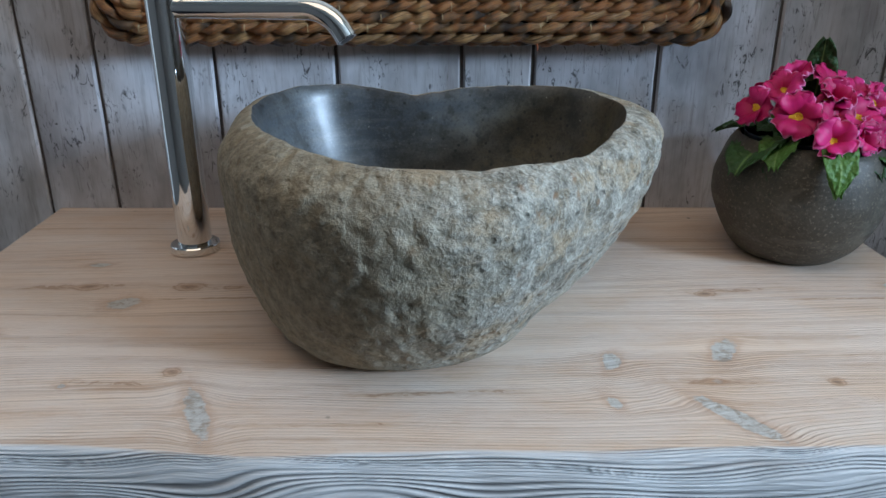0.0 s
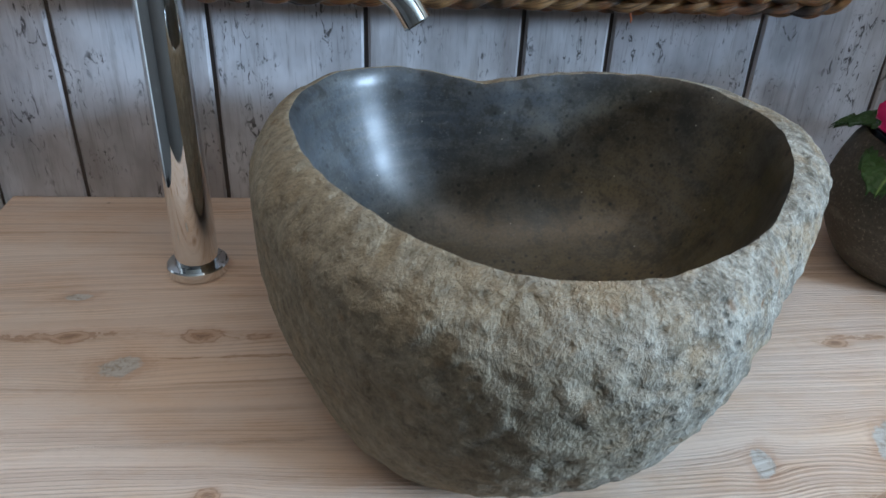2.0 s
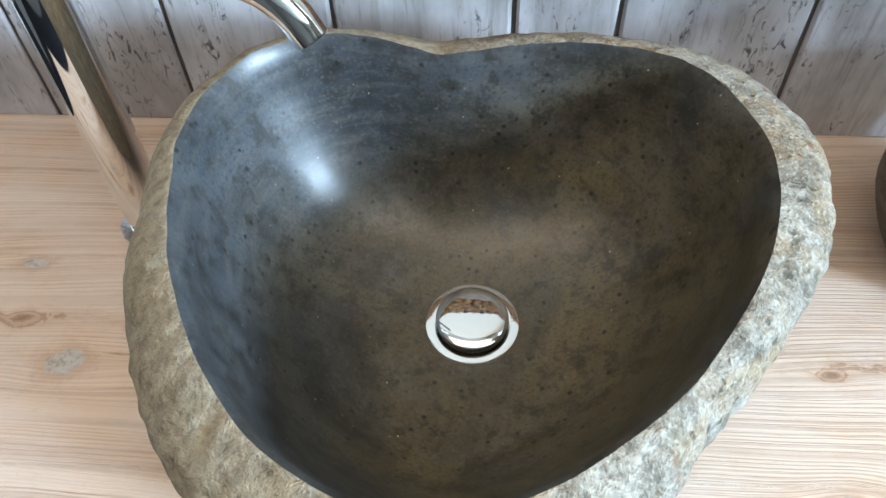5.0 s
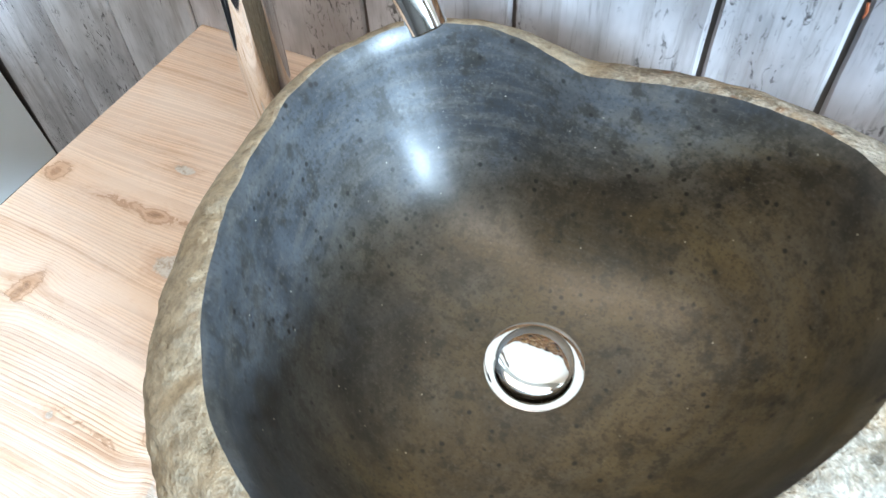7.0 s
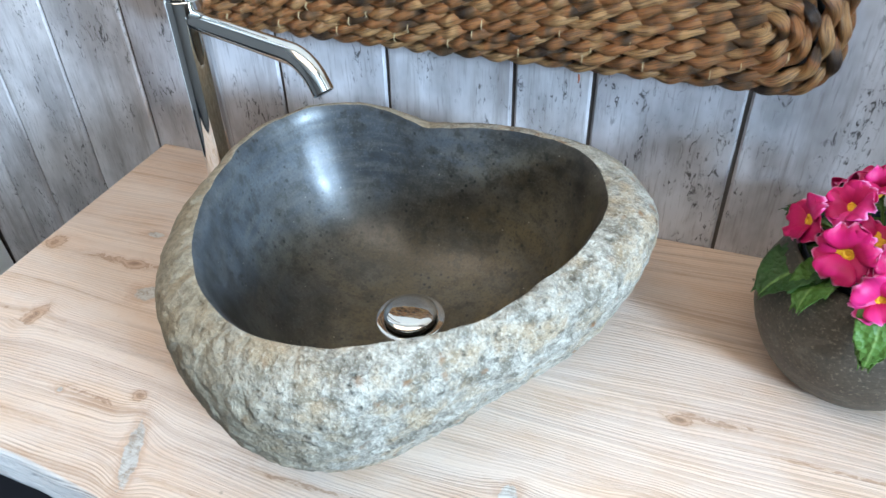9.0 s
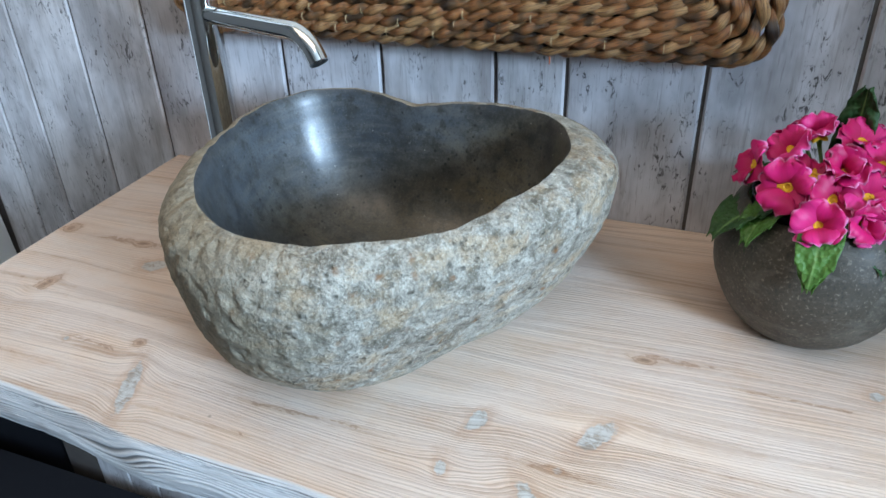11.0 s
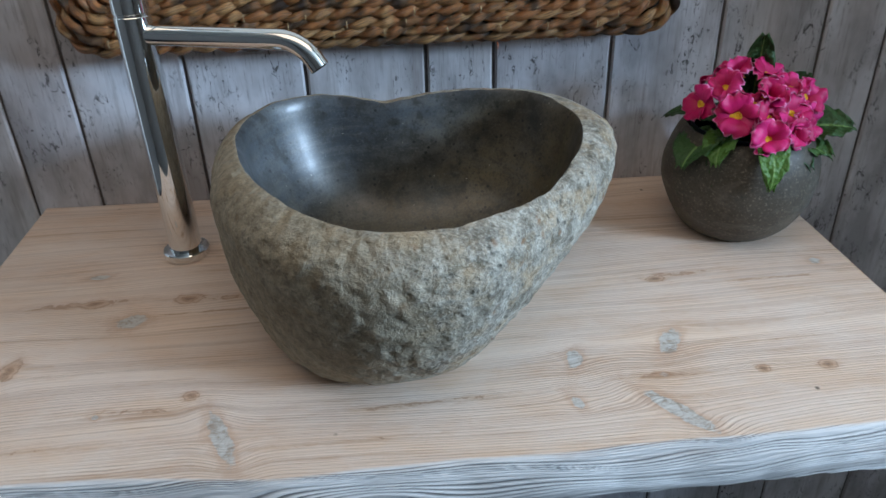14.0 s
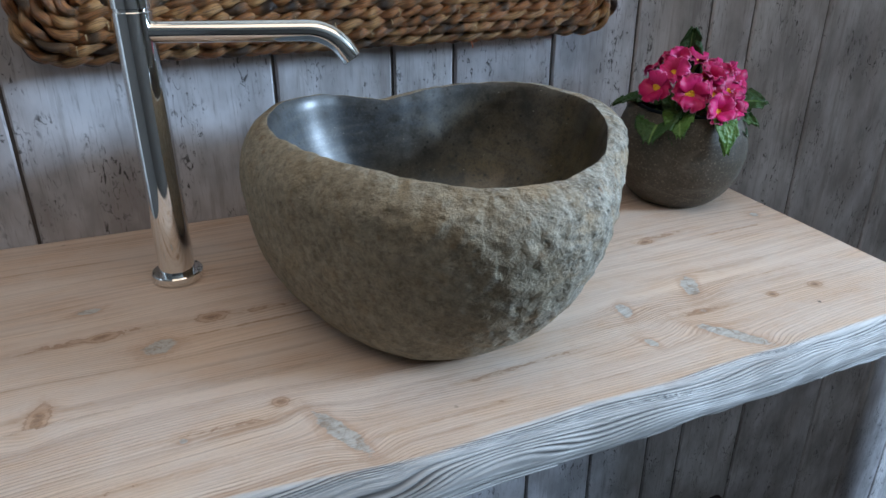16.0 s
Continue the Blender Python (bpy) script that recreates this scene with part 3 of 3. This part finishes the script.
    furrow *= np.clip(0.15 + 0.95 * np.sin(q * 150 + X * 5 + 1.0) ** 2, 0, 1)
    # furrows are cut into the front
    cut = furrow * np.clip(edge, 0, 1) * (np.abs(Z - (TOP - thick / 2)) < thick / 2 - 0.001)
    pts[..., 1] += 0.0022 * cut
    pts[..., 2] -= 0.0008 * cut * (edge < 1.0)
    mesh = grid_mesh("counter", pts, cap=True, close_v=True, attributes={"phase": ph, "knot": knot, "brown": brown, "front": edge, "furrow": furrow})
    ob = link("counter_slab", mesh, M_COUNTER)
    return tagged(ob, "limewashed pine counter slab with knots and a brushed wavy front edge", "counter")


counter()


# ---------------------------------------------------------------- stone basin
CENTRE = Vector((0.005, -0.235, TOP))
# radii in metres every 20 degrees, from the +x side anticlockwise
RIM = [0.150, 0.163, 0.164, 0.147, 0.130, 0.131, 0.159, 0.173, 0.167, 0.150, 0.143, 0.144, 0.151, 0.154, 0.145, 0.135, 0.132, 0.138]
BULGE = [0.184, 0.205, 0.205, 0.190, 0.177, 0.178, 0.197, 0.208, 0.198, 0.182, 0.175, 0.177, 0.184, 0.188, 0.182, 0.160, 0.150, 0.160]
BELLY = [0.88, 0.86, 0.80, 0.74, 0.70, 0.70, 0.68, 0.68, 0.70, 0.74, 0.80, 0.82, 0.80, 0.76, 0.76, 0.80, 0.82, 0.86]
FOOT = [0.106, 0.116, 0.117, 0.112, 0.110, 0.112, 0.118, 0.123, 0.125, 0.125, 0.124, 0.126, 0.125, 0.118, 0.109, 0.098, 0.088, 0.090]
LIP = [0.163, 0.164, 0.165, 0.164, 0.161, 0.155, 0.163, 0.166, 0.163, 0.164, 0.166, 0.168, 0.166, 0.163, 0.161, 0.157, 0.153, 0.159]


def ringed(values, a):
    n = len(values)
    f = (a / (2 * math.pi) * n) % n
    i, t = int(f), f - int(f)
    p0, p1, p2, p3 = (values[(i + k) % n] for k in (-1, 0, 1, 2))
    return 0.5 * (2 * p1 + (p2 - p0) * t + (2 * p0 - 5 * p1 + 4 * p2 - p3) * t * t + (3 * p1 - p0 - 3 * p2 + p3) * t ** 3)


DRAIN = Vector((0.007, -0.223, TOP + 0.031))


def basin():
    thing = empty("stone_basin", CENTRE, "grey river stone vessel basin, rough outside and polished inside", "basin")
    na, no, ni = 540, 110, 64
    outer = np.zeros((na, no, 3))
    inner = np.zeros((na, ni, 3))
    for k in range(na):
        a = 2 * math.pi * k / na
        ca, sa = math.cos(a), math.sin(a)
        rim, bul, foot, lip = (ringed(v, a) for v in (RIM, BULGE, FOOT, LIP))
        hm = ringed(BELLY, a) * lip
        # the ground lip is chipped and uneven
        lip += 0.0020 * noise.noise(Vector((ca * 4, sa * 4, 3.0))) + 0.0016 * noise.noise(Vector((ca * 10, sa * 10, 5.0)))
        rim += 0.0008 * noise.noise(Vector((ca * 5, sa * 5, 12.0)))
        chip = max(0.0, noise.noise(Vector((ca * 15, sa * 15, 8.0))) - 0.15) * (0.6 + 0.4 * math.cos(a + 1.6))
        cone = max(0.0, math.cos(a + 0.65))
        for j in range(no):
            s = j / (no - 1)
            if s < 0.62:
                t = s / 0.62
                h = hm * (1 - math.cos(t * math.pi / 2)) ** (0.95 - 0.33 * cone)
                r = foot + (bul - foot) * math.sin(t * math.pi / 2) ** (0.80 + 0.45 * cone)
            else:
                t = (s - 0.62) / 0.38
                h = hm + (lip - hm) * math.sin(t * math.pi / 2) ** 0.85
                r = bul - (bul - rim - 0.0015) * (1 - math.cos(t * math.pi / 2)) ** 0.8
            p = Vector((CENTRE.x + r * ca, CENTRE.y + r * sa, TOP + h))
            fade = min(1.0, h / 0.02) * min(1.0, (1.0 - s) / 0.06)
            rug = 0.66 + 0.46 * math.cos(a + 0.85)
            d = 0.0030 * fbm(p * 14 + Vector((3, 1, 7)), 2) + rug * (0.0021 * (0.26 - abs(noise.noise(p * 38))) + 0.0019 * fbm(p * 95, 2))
            p.z -= 0.0040 * chip * smooth(0.72, 0.93, s) * (1.0 - 0.7 * smooth(0.93, 1.0, s))
            pit = noise.voronoi(p * 105)[0][0]
            d -= 0.0017 * rug * max(0.0, 0.34 - pit) / 0.34
            n = Vector((ca, sa, 0.35 * (s - 0.45))).normalized()
            outer[k, j] = p + n * d * fade
        for j in range(ni):
            s = j / (ni - 1)
            q = 1 - s
            rr = q ** 0.82
            h = (DRAIN.z - TOP - 0.003) + (lip - (DRAIN.z - TOP - 0.003)) * (0.32 * rr ** 2 + 0.68 * rr ** 6.4)
            if s < 0.06:
                h = lip - 0.0006 - (lip - h) * (s / 0.06) ** 0.5
            cx, cy = CENTRE.x + (DRAIN.x - CENTRE.x) * s, CENTRE.y + (DRAIN.y - CENTRE.y) * s
            p = Vector((cx + rim * rr * ca, cy + rim * rr * sa, TOP + h))
            w = 0.0008 * noise.noise(p * 30) * min(1, rr * 2)
            if j == 0:
                inner[k, j] = outer[k, -1]
            else:
                inner[k, j] = p + Vector((-ca, -sa, 0.4)) * w
    bottom = outer[:, :1].copy()
    bottom[..., 0] = CENTRE.x + (bottom[..., 0] - CENTRE.x) * 0.2
    bottom[..., 1] = CENTRE.y + (bottom[..., 1] - CENTRE.y) * 0.2
    link("outer_shell", grid_mesh("outer_shell", np.concatenate([bottom, outer], 1), close_u=True), M_STONE, thing, "rough speckled grey and ochre stone")
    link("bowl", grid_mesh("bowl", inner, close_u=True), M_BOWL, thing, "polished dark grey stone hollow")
    return thing


def waste():
    thing = empty("pop_up_waste", DRAIN, "chrome pop-up waste plug in the bowl of the basin", "drain")
    part("flange", lathe([(0.0215, -0.004), (0.0219, 0.0006), (0.0226, 0.0013), (0.0230, 0.0014), (0.0294, 0.0016), (0.0302, 0.0014), (0.0310, 0.0004), (0.0314, -0.003)], DRAIN), M_CHROME, thing)
    part("throat", lathe([(0.0224, 0.0010), (0.0221, -0.014), (0.0, -0.014)], DRAIN), M_BLACK, thing, "black rubber throat")
    part("cap", lathe([(0.0, 0.0104), (0.016, 0.0102), (0.0213, 0.0093), (0.0232, 0.0080), (0.0236, 0.0066), (0.0231, 0.0052), (0.0195, 0.0045), (0.0, 0.0045)], DRAIN), M_CHROME, thing, "domed mirror chrome cap")
    part("stem", lathe([(0.005, 0.005), (0.005, -0.0139)], DRAIN, 24), M_CHROME, thing)


basin()
waste()


# ---------------------------------------------------------------- tap
def tap():
    bx, by = -0.246, -0.119
    at = Vector((bx, by, TOP))
    thing = empty("basin_tap", at, "tall polished chrome basin mixer tap with a bent spout", "tap")
    part("base_flange", lathe([(0.0, 0.0), (0.0242, 0.0), (0.0246, 0.001), (0.0246, 0.0072), (0.0236, 0.0084), (0.0172, 0.0088)], at), M_CHROME, thing)
    part("body", lathe([(0.0, 0.0085), (0.0170, 0.0085), (0.0170, 0.2545), (0.0164, 0.2552), (0.0, 0.2552)], at), M_CHROME, thing)
    part("collar", lathe([(0.0160, 0.2552), (0.0163, 0.2575), (0.0, 0.2575)], at), M_CHROME, thing)
    part("head", lathe([(0.0, 0.2575), (0.0164, 0.2575), (0.0171, 0.2582), (0.0171, 0.3020), (0.0160, 0.3032), (0.0, 0.3032)], at), M_CHROME, thing)
    d = Vector((0.176, -0.0676, 0)).normalized()
    z = Vector((0, 0, 1))
    p0 = at + z * 0.2375
    path = [p0 + d * (0.012 + 0.136 * i / 10) for i in range(11)]
    c, R = path[-1] - z * 0.040, 0.040
    path += [c + d * R * math.sin(a) + z * R * math.cos(a) for a in np.linspace(0.12, 1.02, 12)]
    e = (path[-1] - path[-2]).normalized()
    path.append(path[-1] + e * 0.006)
    part("spout", tube(path, 0.0093, 32), M_CHROME, thing)
    part("outlet_ring", tube([path[-1], path[-1] + e * 0.0008], [0.0093, 0.0088], 32), M_CHROME, thing)
    part("outlet", tube([path[-1] + e * 0.0008, path[-1] + e * 0.0010], 0.0070, 24), M_BLACK, thing, "dark aerator")
    l0 = at + z * 0.279
    part("lever", tube([l0 + d * 0.015, l0 + d * 0.082, l0 + d * 0.0826], [0.0032, 0.0032, 0.0026], 20), M_CHROME, thing, "thin chrome lever rod")
    # it stands upright with the wall
    thing.matrix_world = Matrix.Translation(at) @ Matrix.Rotation(-math.atan(LEAN), 4, "X")


tap()


# ---------------------------------------------------------------- woven basket
def rope(path, radius, pitch, rng):
    """Two thick strands twisted round a closed path, as one array mesh."""
    p = np.array(path)
    n = len(p)
    t = np.roll(p, -1, 0) - np.roll(p, 1, 0)
    t /= np.linalg.norm(t, axis=1)[:, None]
    step = np.linalg.norm(np.roll(p, -1, 0) - p, axis=1)
    s = np.concatenate([[0], np.cumsum(step)[:-1]])
    total = step.sum()
    turns = max(1, round(total / pitch))
    out = np.array((0.0, -1.0, 0.0))
    side = np.cross(t, out)
    side /= np.linalg.norm(side, axis=1)[:, None]
    m = 9
    verts, faces, along, turn, strand = [], [], [], [], []
    for k in range(2):
        ph = 2 * math.pi * turns * s / total + math.pi * k
        swell = 1.0 + 0.10 * np.sin(s * 90 + rng.random() * 6) + 0.07 * np.sin(s * 210 + rng.random() * 6)
        off = radius * 0.40
        front = np.clip(np.sin(ph), -0.4, 1)
        c = p + off * (np.cos(ph)[:, None] * side + 0.72 * np.sin(ph)[:, None] * out)
        rr = radius * (0.52 + 0.26 * front) * swell
        base = len(verts)
        for i in range(n):
            for j in range(m):
                b = 2 * math.pi * j / m
                verts.append(tuple(c[i] + rr[i] * (math.cos(b) * side[i] + math.sin(b) * out)))
                along.append(s[i])
                turn.append(b / 6.2832)
                strand.append(k * 7.0)
        for i in range(n):
            i2 = (i + 1) % n
            for j in range(m):
                j2 = (j + 1) % m
                faces.append((base + i * m + j, base + i2 * m + j, base + i2 * m + j2, base + i * m + j2))
    mesh = bpy.data.meshes.new("rope")
    mesh.from_pydata(verts, [], faces)
    for key, values in (("along", along), ("turn", turn), ("strand", strand)):
        mesh.attributes.new(key, "FLOAT", "POINT").data.foreach_set("value", values)
    mesh.update()
    return mesh


def basket():
    rng = random.Random(5)
    x0, x1, z0, z1 = -0.352, 0.314, 1.039, 1.165
    cx, cz = (x0 + x1) / 2, (z0 + z1) / 2
    foot = 0.02         # the wall's face, as the loops count their depth
    thing = empty("woven_basket", (cx, foot, z0), "long brown basket of twisted seagrass rope, hung on the planks", "basket")
    hx, hz = (x1 - x0) / 2 - 0.008, (z1 - z0) / 2 - 0.008

    def loop(inset, y, wob):
        a, b = hx - inset, max(hz - inset, 0.0035)
        r = min(b, 0.030)
        pts = []
        n = 660
        per = 2 * (2 * (a - r) + 2 * (b - r)) + 2 * math.pi * r
        for i in range(n):
            d = per * i / n
            for ex, ez, L, cxx, czz, a0 in ((1, 0, 2 * (a - r), a - r, -(b - r), -90), (0, 1, 2 * (b - r), a - r, b - r, 0), (-1, 0, 2 * (a - r), -(a - r), b - r, 90), (0, -1, 2 * (b - r), -(a - r), -(b - r), 180)):
                if d < L:
                    x, z = cxx - ex * (L - d) + ez * r, czz - ez * (L - d) - ex * r
                    break
                d -= L
                arc = math.pi * r / 2
                if d < arc:
                    q = radians(a0) + d / r
                    x, z = cxx + r * math.cos(q), czz + r * math.sin(q)
                    break
                d -= arc
            w = Vector((x * 14, z * 14, inset * 90 + y * 50))
            pts.append((cx + x + wob * noise.noise(w), y + wob * noise.noise(w + Vector((5, 0, 0))), cz + z + wob * noise.noise(w + Vector((0, 9, 0)))))
        return pts

    rows = [(0.0, -0.003), (0.0, -0.016), (0.003, -0.029)]
    rows += [(0.003 + 0.0102 * k, -0.036 - 0.0012 * min(k, 3)) for k in range(1, 6)]
    for k, (inset, y) in enumerate(rows):
        link("rope", rope(loop(inset, y, 0.0016), 0.0072, 0.044 + 0.008 * rng.random(), rng), M_ROPE, thing)
    # black box behind the ropes stands in for shade between the rows
    part("shade_backing", box((x0 + 0.018, -0.026, z0 + 0.018), (x1 - 0.018, foot - 0.0005, z1 - 0.018), 0.006), M_BLACK, thing, "black box standing in for the shade inside the weave")
    part("loose_end", tube([(0.111, -0.038, z0 + 0.005), (0.112, -0.040, z0 + 0.001), (0.1115, -0.041, z0 - 0.002)], [0.0009, 0.0008, 0.0005], 6), M_RUST, thing, "reddish loose rope end")
    # pale binding stitches between the rows
    for i in range(30):
        x = x0 + 0.05 + (x1 - x0 - 0.1) * i / 29 + rng.uniform(-0.008, 0.008)
        z = z0 + 0.0205 + 0.0102 * (i % 3)
        part("stitch", tube([(x, -0.043, z - 0.004), (x + 0.0006, -0.0462, z), (x, -0.043, z + 0.004)], 0.0005, 5), M_STRAW, thing)
    thing.matrix_world = WALL_PLACE @ Matrix.Translation((cx, 0, z0 - TOP))


basket()


# ---------------------------------------------------------------- pot and primrose
POT = Vector((0.364, -0.138, TOP))


def pot():
    prof = [(0.0, 0.0), (0.040, 0.0), (0.052, 0.004), (0.066, 0.018), (0.078, 0.040), (0.0835, 0.064), (0.0815, 0.088), (0.0745, 0.108), (0.0690, 0.116), (0.0655, 0.1195),
            (0.0625, 0.1185), (0.0605, 0.112), (0.0602, 0.095), (0.055, 0.070), (0.0, 0.066)]
    n = len(prof)
    dense = []
    for i in range(n - 1):
        for k in range(5):
            t = k / 5
            p0, p1, p2, p3 = prof[max(i - 1, 0)], prof[i], prof[i + 1], prof[min(i + 2, n - 1)]
            dense.append([0.5 * (2 * b + (c - a) * t + (2 * a - 5 * b + 4 * c - d) * t * t + (3 * b - a - 3 * c + d) * t ** 3) for a, b, c, d in zip(p0, p1, p2, p3)])
    dense.append(prof[-1])
    slim = 0.957
    bm = lathe([(max(r, 0.0) * slim, max(h, 0.0)) for r, h in dense], POT, 96)
    for v in bm.verts:
        q = v.co - POT
        if q.z > 0.004:
            v.co += Vector((q.x, q.y, 0)).normalized() * (0.0016 * fbm(v.co * 22, 2) + 0.0004 * noise.noise(v.co * 160)) if q.xy.length > 0.01 else Vector()
    thing = empty("flower_pot", POT, "round dark grey stone flower pot on the counter", "flower pot")
    part("body", bm, M_POT, thing)
    part("liner", lathe([(r * slim, h) for r, h in ((0.0592, 0.088), (0.0596, 0.1190), (0.0606, 0.1222), (0.0600, 0.1228), (0.0588, 0.1222), (0.0582, 0.1190), (0.0580, 0.088))], POT, 72), M_LINER, thing, "dark blue plastic inner pot")
    bm = lathe([(0.0, 0.1005), (0.03, 0.1015), (0.0550, 0.0985), (0.0545, 0.085), (0.0, 0.085)], POT, 40)
    for v in bm.verts:
        if v.co.z - TOP > 0.0995:
            v.co.z += 0.002 * noise.noise(v.co * 120)
    tagged(part("potting_soil", bm, M_SOIL, None), "dark brown potting soil inside the stone pot", "soil")


def petal_mesh(rng, cup):
    nu, nv = 11, 9
    pts, out = np.zeros((nu, nv, 3)), np.zeros((nu, nv))
    L = 0.0205
    wave = rng.random() * 6
    for i in range(nu):
        u = i / (nu - 1)
        half = 0.0136 * math.sin(math.pi * min(1.0, 0.10 + 0.62 * u)) ** 0.9 * (1.0 if u < 0.75 else 1.0 - 1.1 * (u - 0.75))
        for j in range(nv):
            v = 2 * j / (nv - 1) - 1
            notch = 0.0056 * math.exp(-(v / 0.28) ** 2) * u ** 6 + 0.0035 * v * v * u ** 4
            x = 0.0025 + L * u - notch
            z = 0.004 * math.sin(u * 2.4) * cup - 0.0045 * u * u + 0.0040 * v * v * u + 0.0026 * math.sin(v * 6 + wave) * u * u
            pts[i, j] = (x, half * v, z)
            out[i, j] = max(u, abs(v) * 0.9 * u)
    return grid_mesh("petal", pts, attributes={"out": out})


def leaf_mesh(rng, length, width, droop, curl):
    nu, nv = 44, 17
    pts, rib = np.zeros((nu, nv, 3)), np.zeros((nu, nv))
    y = z = 0.0
    ang = 0.0
    for i in range(nu):
        u = i / (nu - 1)
        ang = -droop * u ** 1.3
        if i:
            y += length / (nu - 1) * math.cos(ang)
            z += length / (nu - 1) * math.sin(ang)
        half = width / 2 * max(0.08, math.sin(math.pi * min(1.0, 0.05 + 0.945 * u ** 1.45))) ** 0.62
        for j in range(nv):
            v = 2 * j / (nv - 1) - 1
            ruf = -0.30 * half * v ** 4 + 0.0024 * math.sin(u * 30 + abs(v) * 6) * abs(v) + 0.0017 * math.sin(u * 62 - abs(v) * 14) * min(1.0, 4 * abs(v)) * (0.6 + 0.4 * math.cos(v * 19))
            edge = 1 + 0.015 * math.sin(u * 40 + j)
            pts[i, j] = (half * v * edge, y + abs(v) * 0.003, z + curl * half * v * v + ruf - 0.0014 * (1 - abs(v)) ** 6)
            rib[i, j] = abs(v)
    return grid_mesh("leaf", pts, attributes={"rib": rib})


def solid(ob, thickness):
    m = ob.modifiers.new("thickness", "SOLIDIFY")
    m.thickness, m.offset = thickness, 0.0
    return ob


def primrose():
    rng = random.Random(11)
    base = POT + Vector((0, 0, 0.101))
    thing = empty("primrose", base, "magenta primrose with yellow eyes and crinkled green leaves", "plant")
    # flowers: offset from the plant's foot, facing (heading, climb), size
    blooms = [((-0.040, -0.045, 0.048), 250, 28, 1.06), ((-0.014, -0.070, 0.030), 262, 30, 1.0), ((-0.040, -0.010, 0.066), 225, 50, 0.95), ((-0.066, -0.012, 0.050), 195, 20, 0.92),
              ((0.000, -0.030, 0.060), 265, 55, 0.98), ((-0.006, -0.050, 0.043), 285, 42, 1.0), ((0.020, -0.046, 0.046), 275, 50, 1.0), ((0.045, -0.026, 0.056), 300, 30, 1.0),
              ((0.044, -0.040, 0.034), 300, 15, 0.95), ((-0.018, 0.012, 0.072), 240, 62, 0.92), ((0.014, 0.006, 0.072), 290, 66, 0.92), ((0.018, -0.058, 0.030), 285, 20, 0.88),
              ((-0.022, -0.034, 0.054), 240, 60, 0.85), ((0.030, -0.020, 0.064), 290, 70, 0.88), ((0.030, -0.050, 0.030), 300, 25, 0.88), ((-0.030, 0.030, 0.066), 120, 40, 0.9), ((0.030, 0.030, 0.060), 60, 40, 0.9)]
    kinds = [petal_mesh(rng, c) for c in (0.3, 0.7, 1.0, 1.3, 1.7)]
    for off, head, climb, size in blooms:
        place = base + Vector((off[0] * 0.90, off[1] * 0.92, off[2] * 0.95))
        d = Vector((math.cos(radians(head)) * math.cos(radians(climb)), math.sin(radians(head)) * math.cos(radians(climb)), math.sin(radians(climb))))
        foot = base + Vector((off[0] * 0.2, off[1] * 0.2, 0.0))
        mid = (place + foot) / 2 + Vector((0, 0, 0.012))
        flower = part("flower", tube([foot, (foot + mid) / 2 + Vector((0, 0, 0.003)), mid, place - d * 0.012, place - d * 0.001], [0.0012, 0.0012, 0.0012, 0.0016, 0.0028], 8), M_STEM, thing, "magenta primrose bloom")
        turn = d.to_track_quat("Z", "Y").to_matrix().to_4x4()
        spin = rng.random() * 72
        tilt = rng.choice((-6, -12, -18, -26, -38))
        for k in range(5):
            mesh = rng.choice(kinds)
            m = Matrix.Translation(place) @ turn @ pose(0, 0, 0.0006 * (k % 2), 0, tilt + rng.uniform(-14, 10), spin + 72 * k + rng.uniform(-5, 5)) @ Matrix.Scale(1.0 * size * rng.uniform(0.90, 1.06), 4)
            pet = link("petal", mesh, M_PETAL, flower)
            pet.matrix_basis = m
            solid(pet, 0.0005)
        bm = lathe([(0.0, 0.0012), (0.0014, 0.0011), (0.0022, 0.0019), (0.0045, 0.0015), (0.0068, 0.0007), (0.0, -0.001)], Vector((0, 0, 0)), 20)
        for v in bm.verts:
            r = v.co.xy.length
            if r > 0.004:
                v.co.xy *= 1 + 0.36 * math.cos(5 * (math.atan2(v.co.y, v.co.x) - radians(spin)))
        eye = part("eye", bm, M_YELLOW, flower, "yellow eye of the bloom")
        eye.matrix_basis = Matrix.Translation(place + d * 0.0006) @ turn @ Matrix.Scale(size * 1.15, 4)
    # leaves: heading, climb, length, width, droop, lift of the foot, roll
    leaves = [(262, 56, 0.116, 0.032, 2.85, 0.008, 0), (226, 46, 0.086, 0.038, 1.9, 0.010, 15), (203, 26, 0.088, 0.056, 1.45, 0.014, 10), (232, 22, 0.080, 0.046, 1.8, 0.010, -10),
              (318, 20, 0.076, 0.040, 0.9, 0.012, 10), (345, 30, 0.094, 0.052, 0.75, 0.012, 20), (358, 22, 0.086, 0.042, 0.9, 0.010, -20), (22, 48, 0.086, 0.040, 0.35, 0.012, 0),
              (62, 78, 0.102, 0.031, -0.25, 0.012, 0), (95, 30, 0.080, 0.040, 1.2, 0.010, 0), (140, 35, 0.080, 0.042, 1.2, 0.010, 0), (50, 30, 0.080, 0.040, 1.1, 0.010, 0), (300, 24, 0.07, 0.034, 1.3, 0.010, 0)]
    for head, climb, length, width, droop, lift, roll in leaves:
        a = radians(head)
        foot = base + Vector((math.cos(a) * 0.012, math.sin(a) * 0.012, lift * 0.4))
        ob = link("leaf", leaf_mesh(rng, length, width, droop, 0.5), M_LEAF, thing)
        ob.matrix_basis = Matrix.Translation(foot) @ pose(0, 0, 0, 0, 0, head - 90) @ pose(0, 0, 0, climb, roll, 0)
        solid(ob, 0.0006)
    part("crown", tube([base - Vector((0, 0, 0.004)), base + Vector((0, 0, 0.006))], [0.016, 0.012], 14), M_STEM, thing)


pot()
primrose()
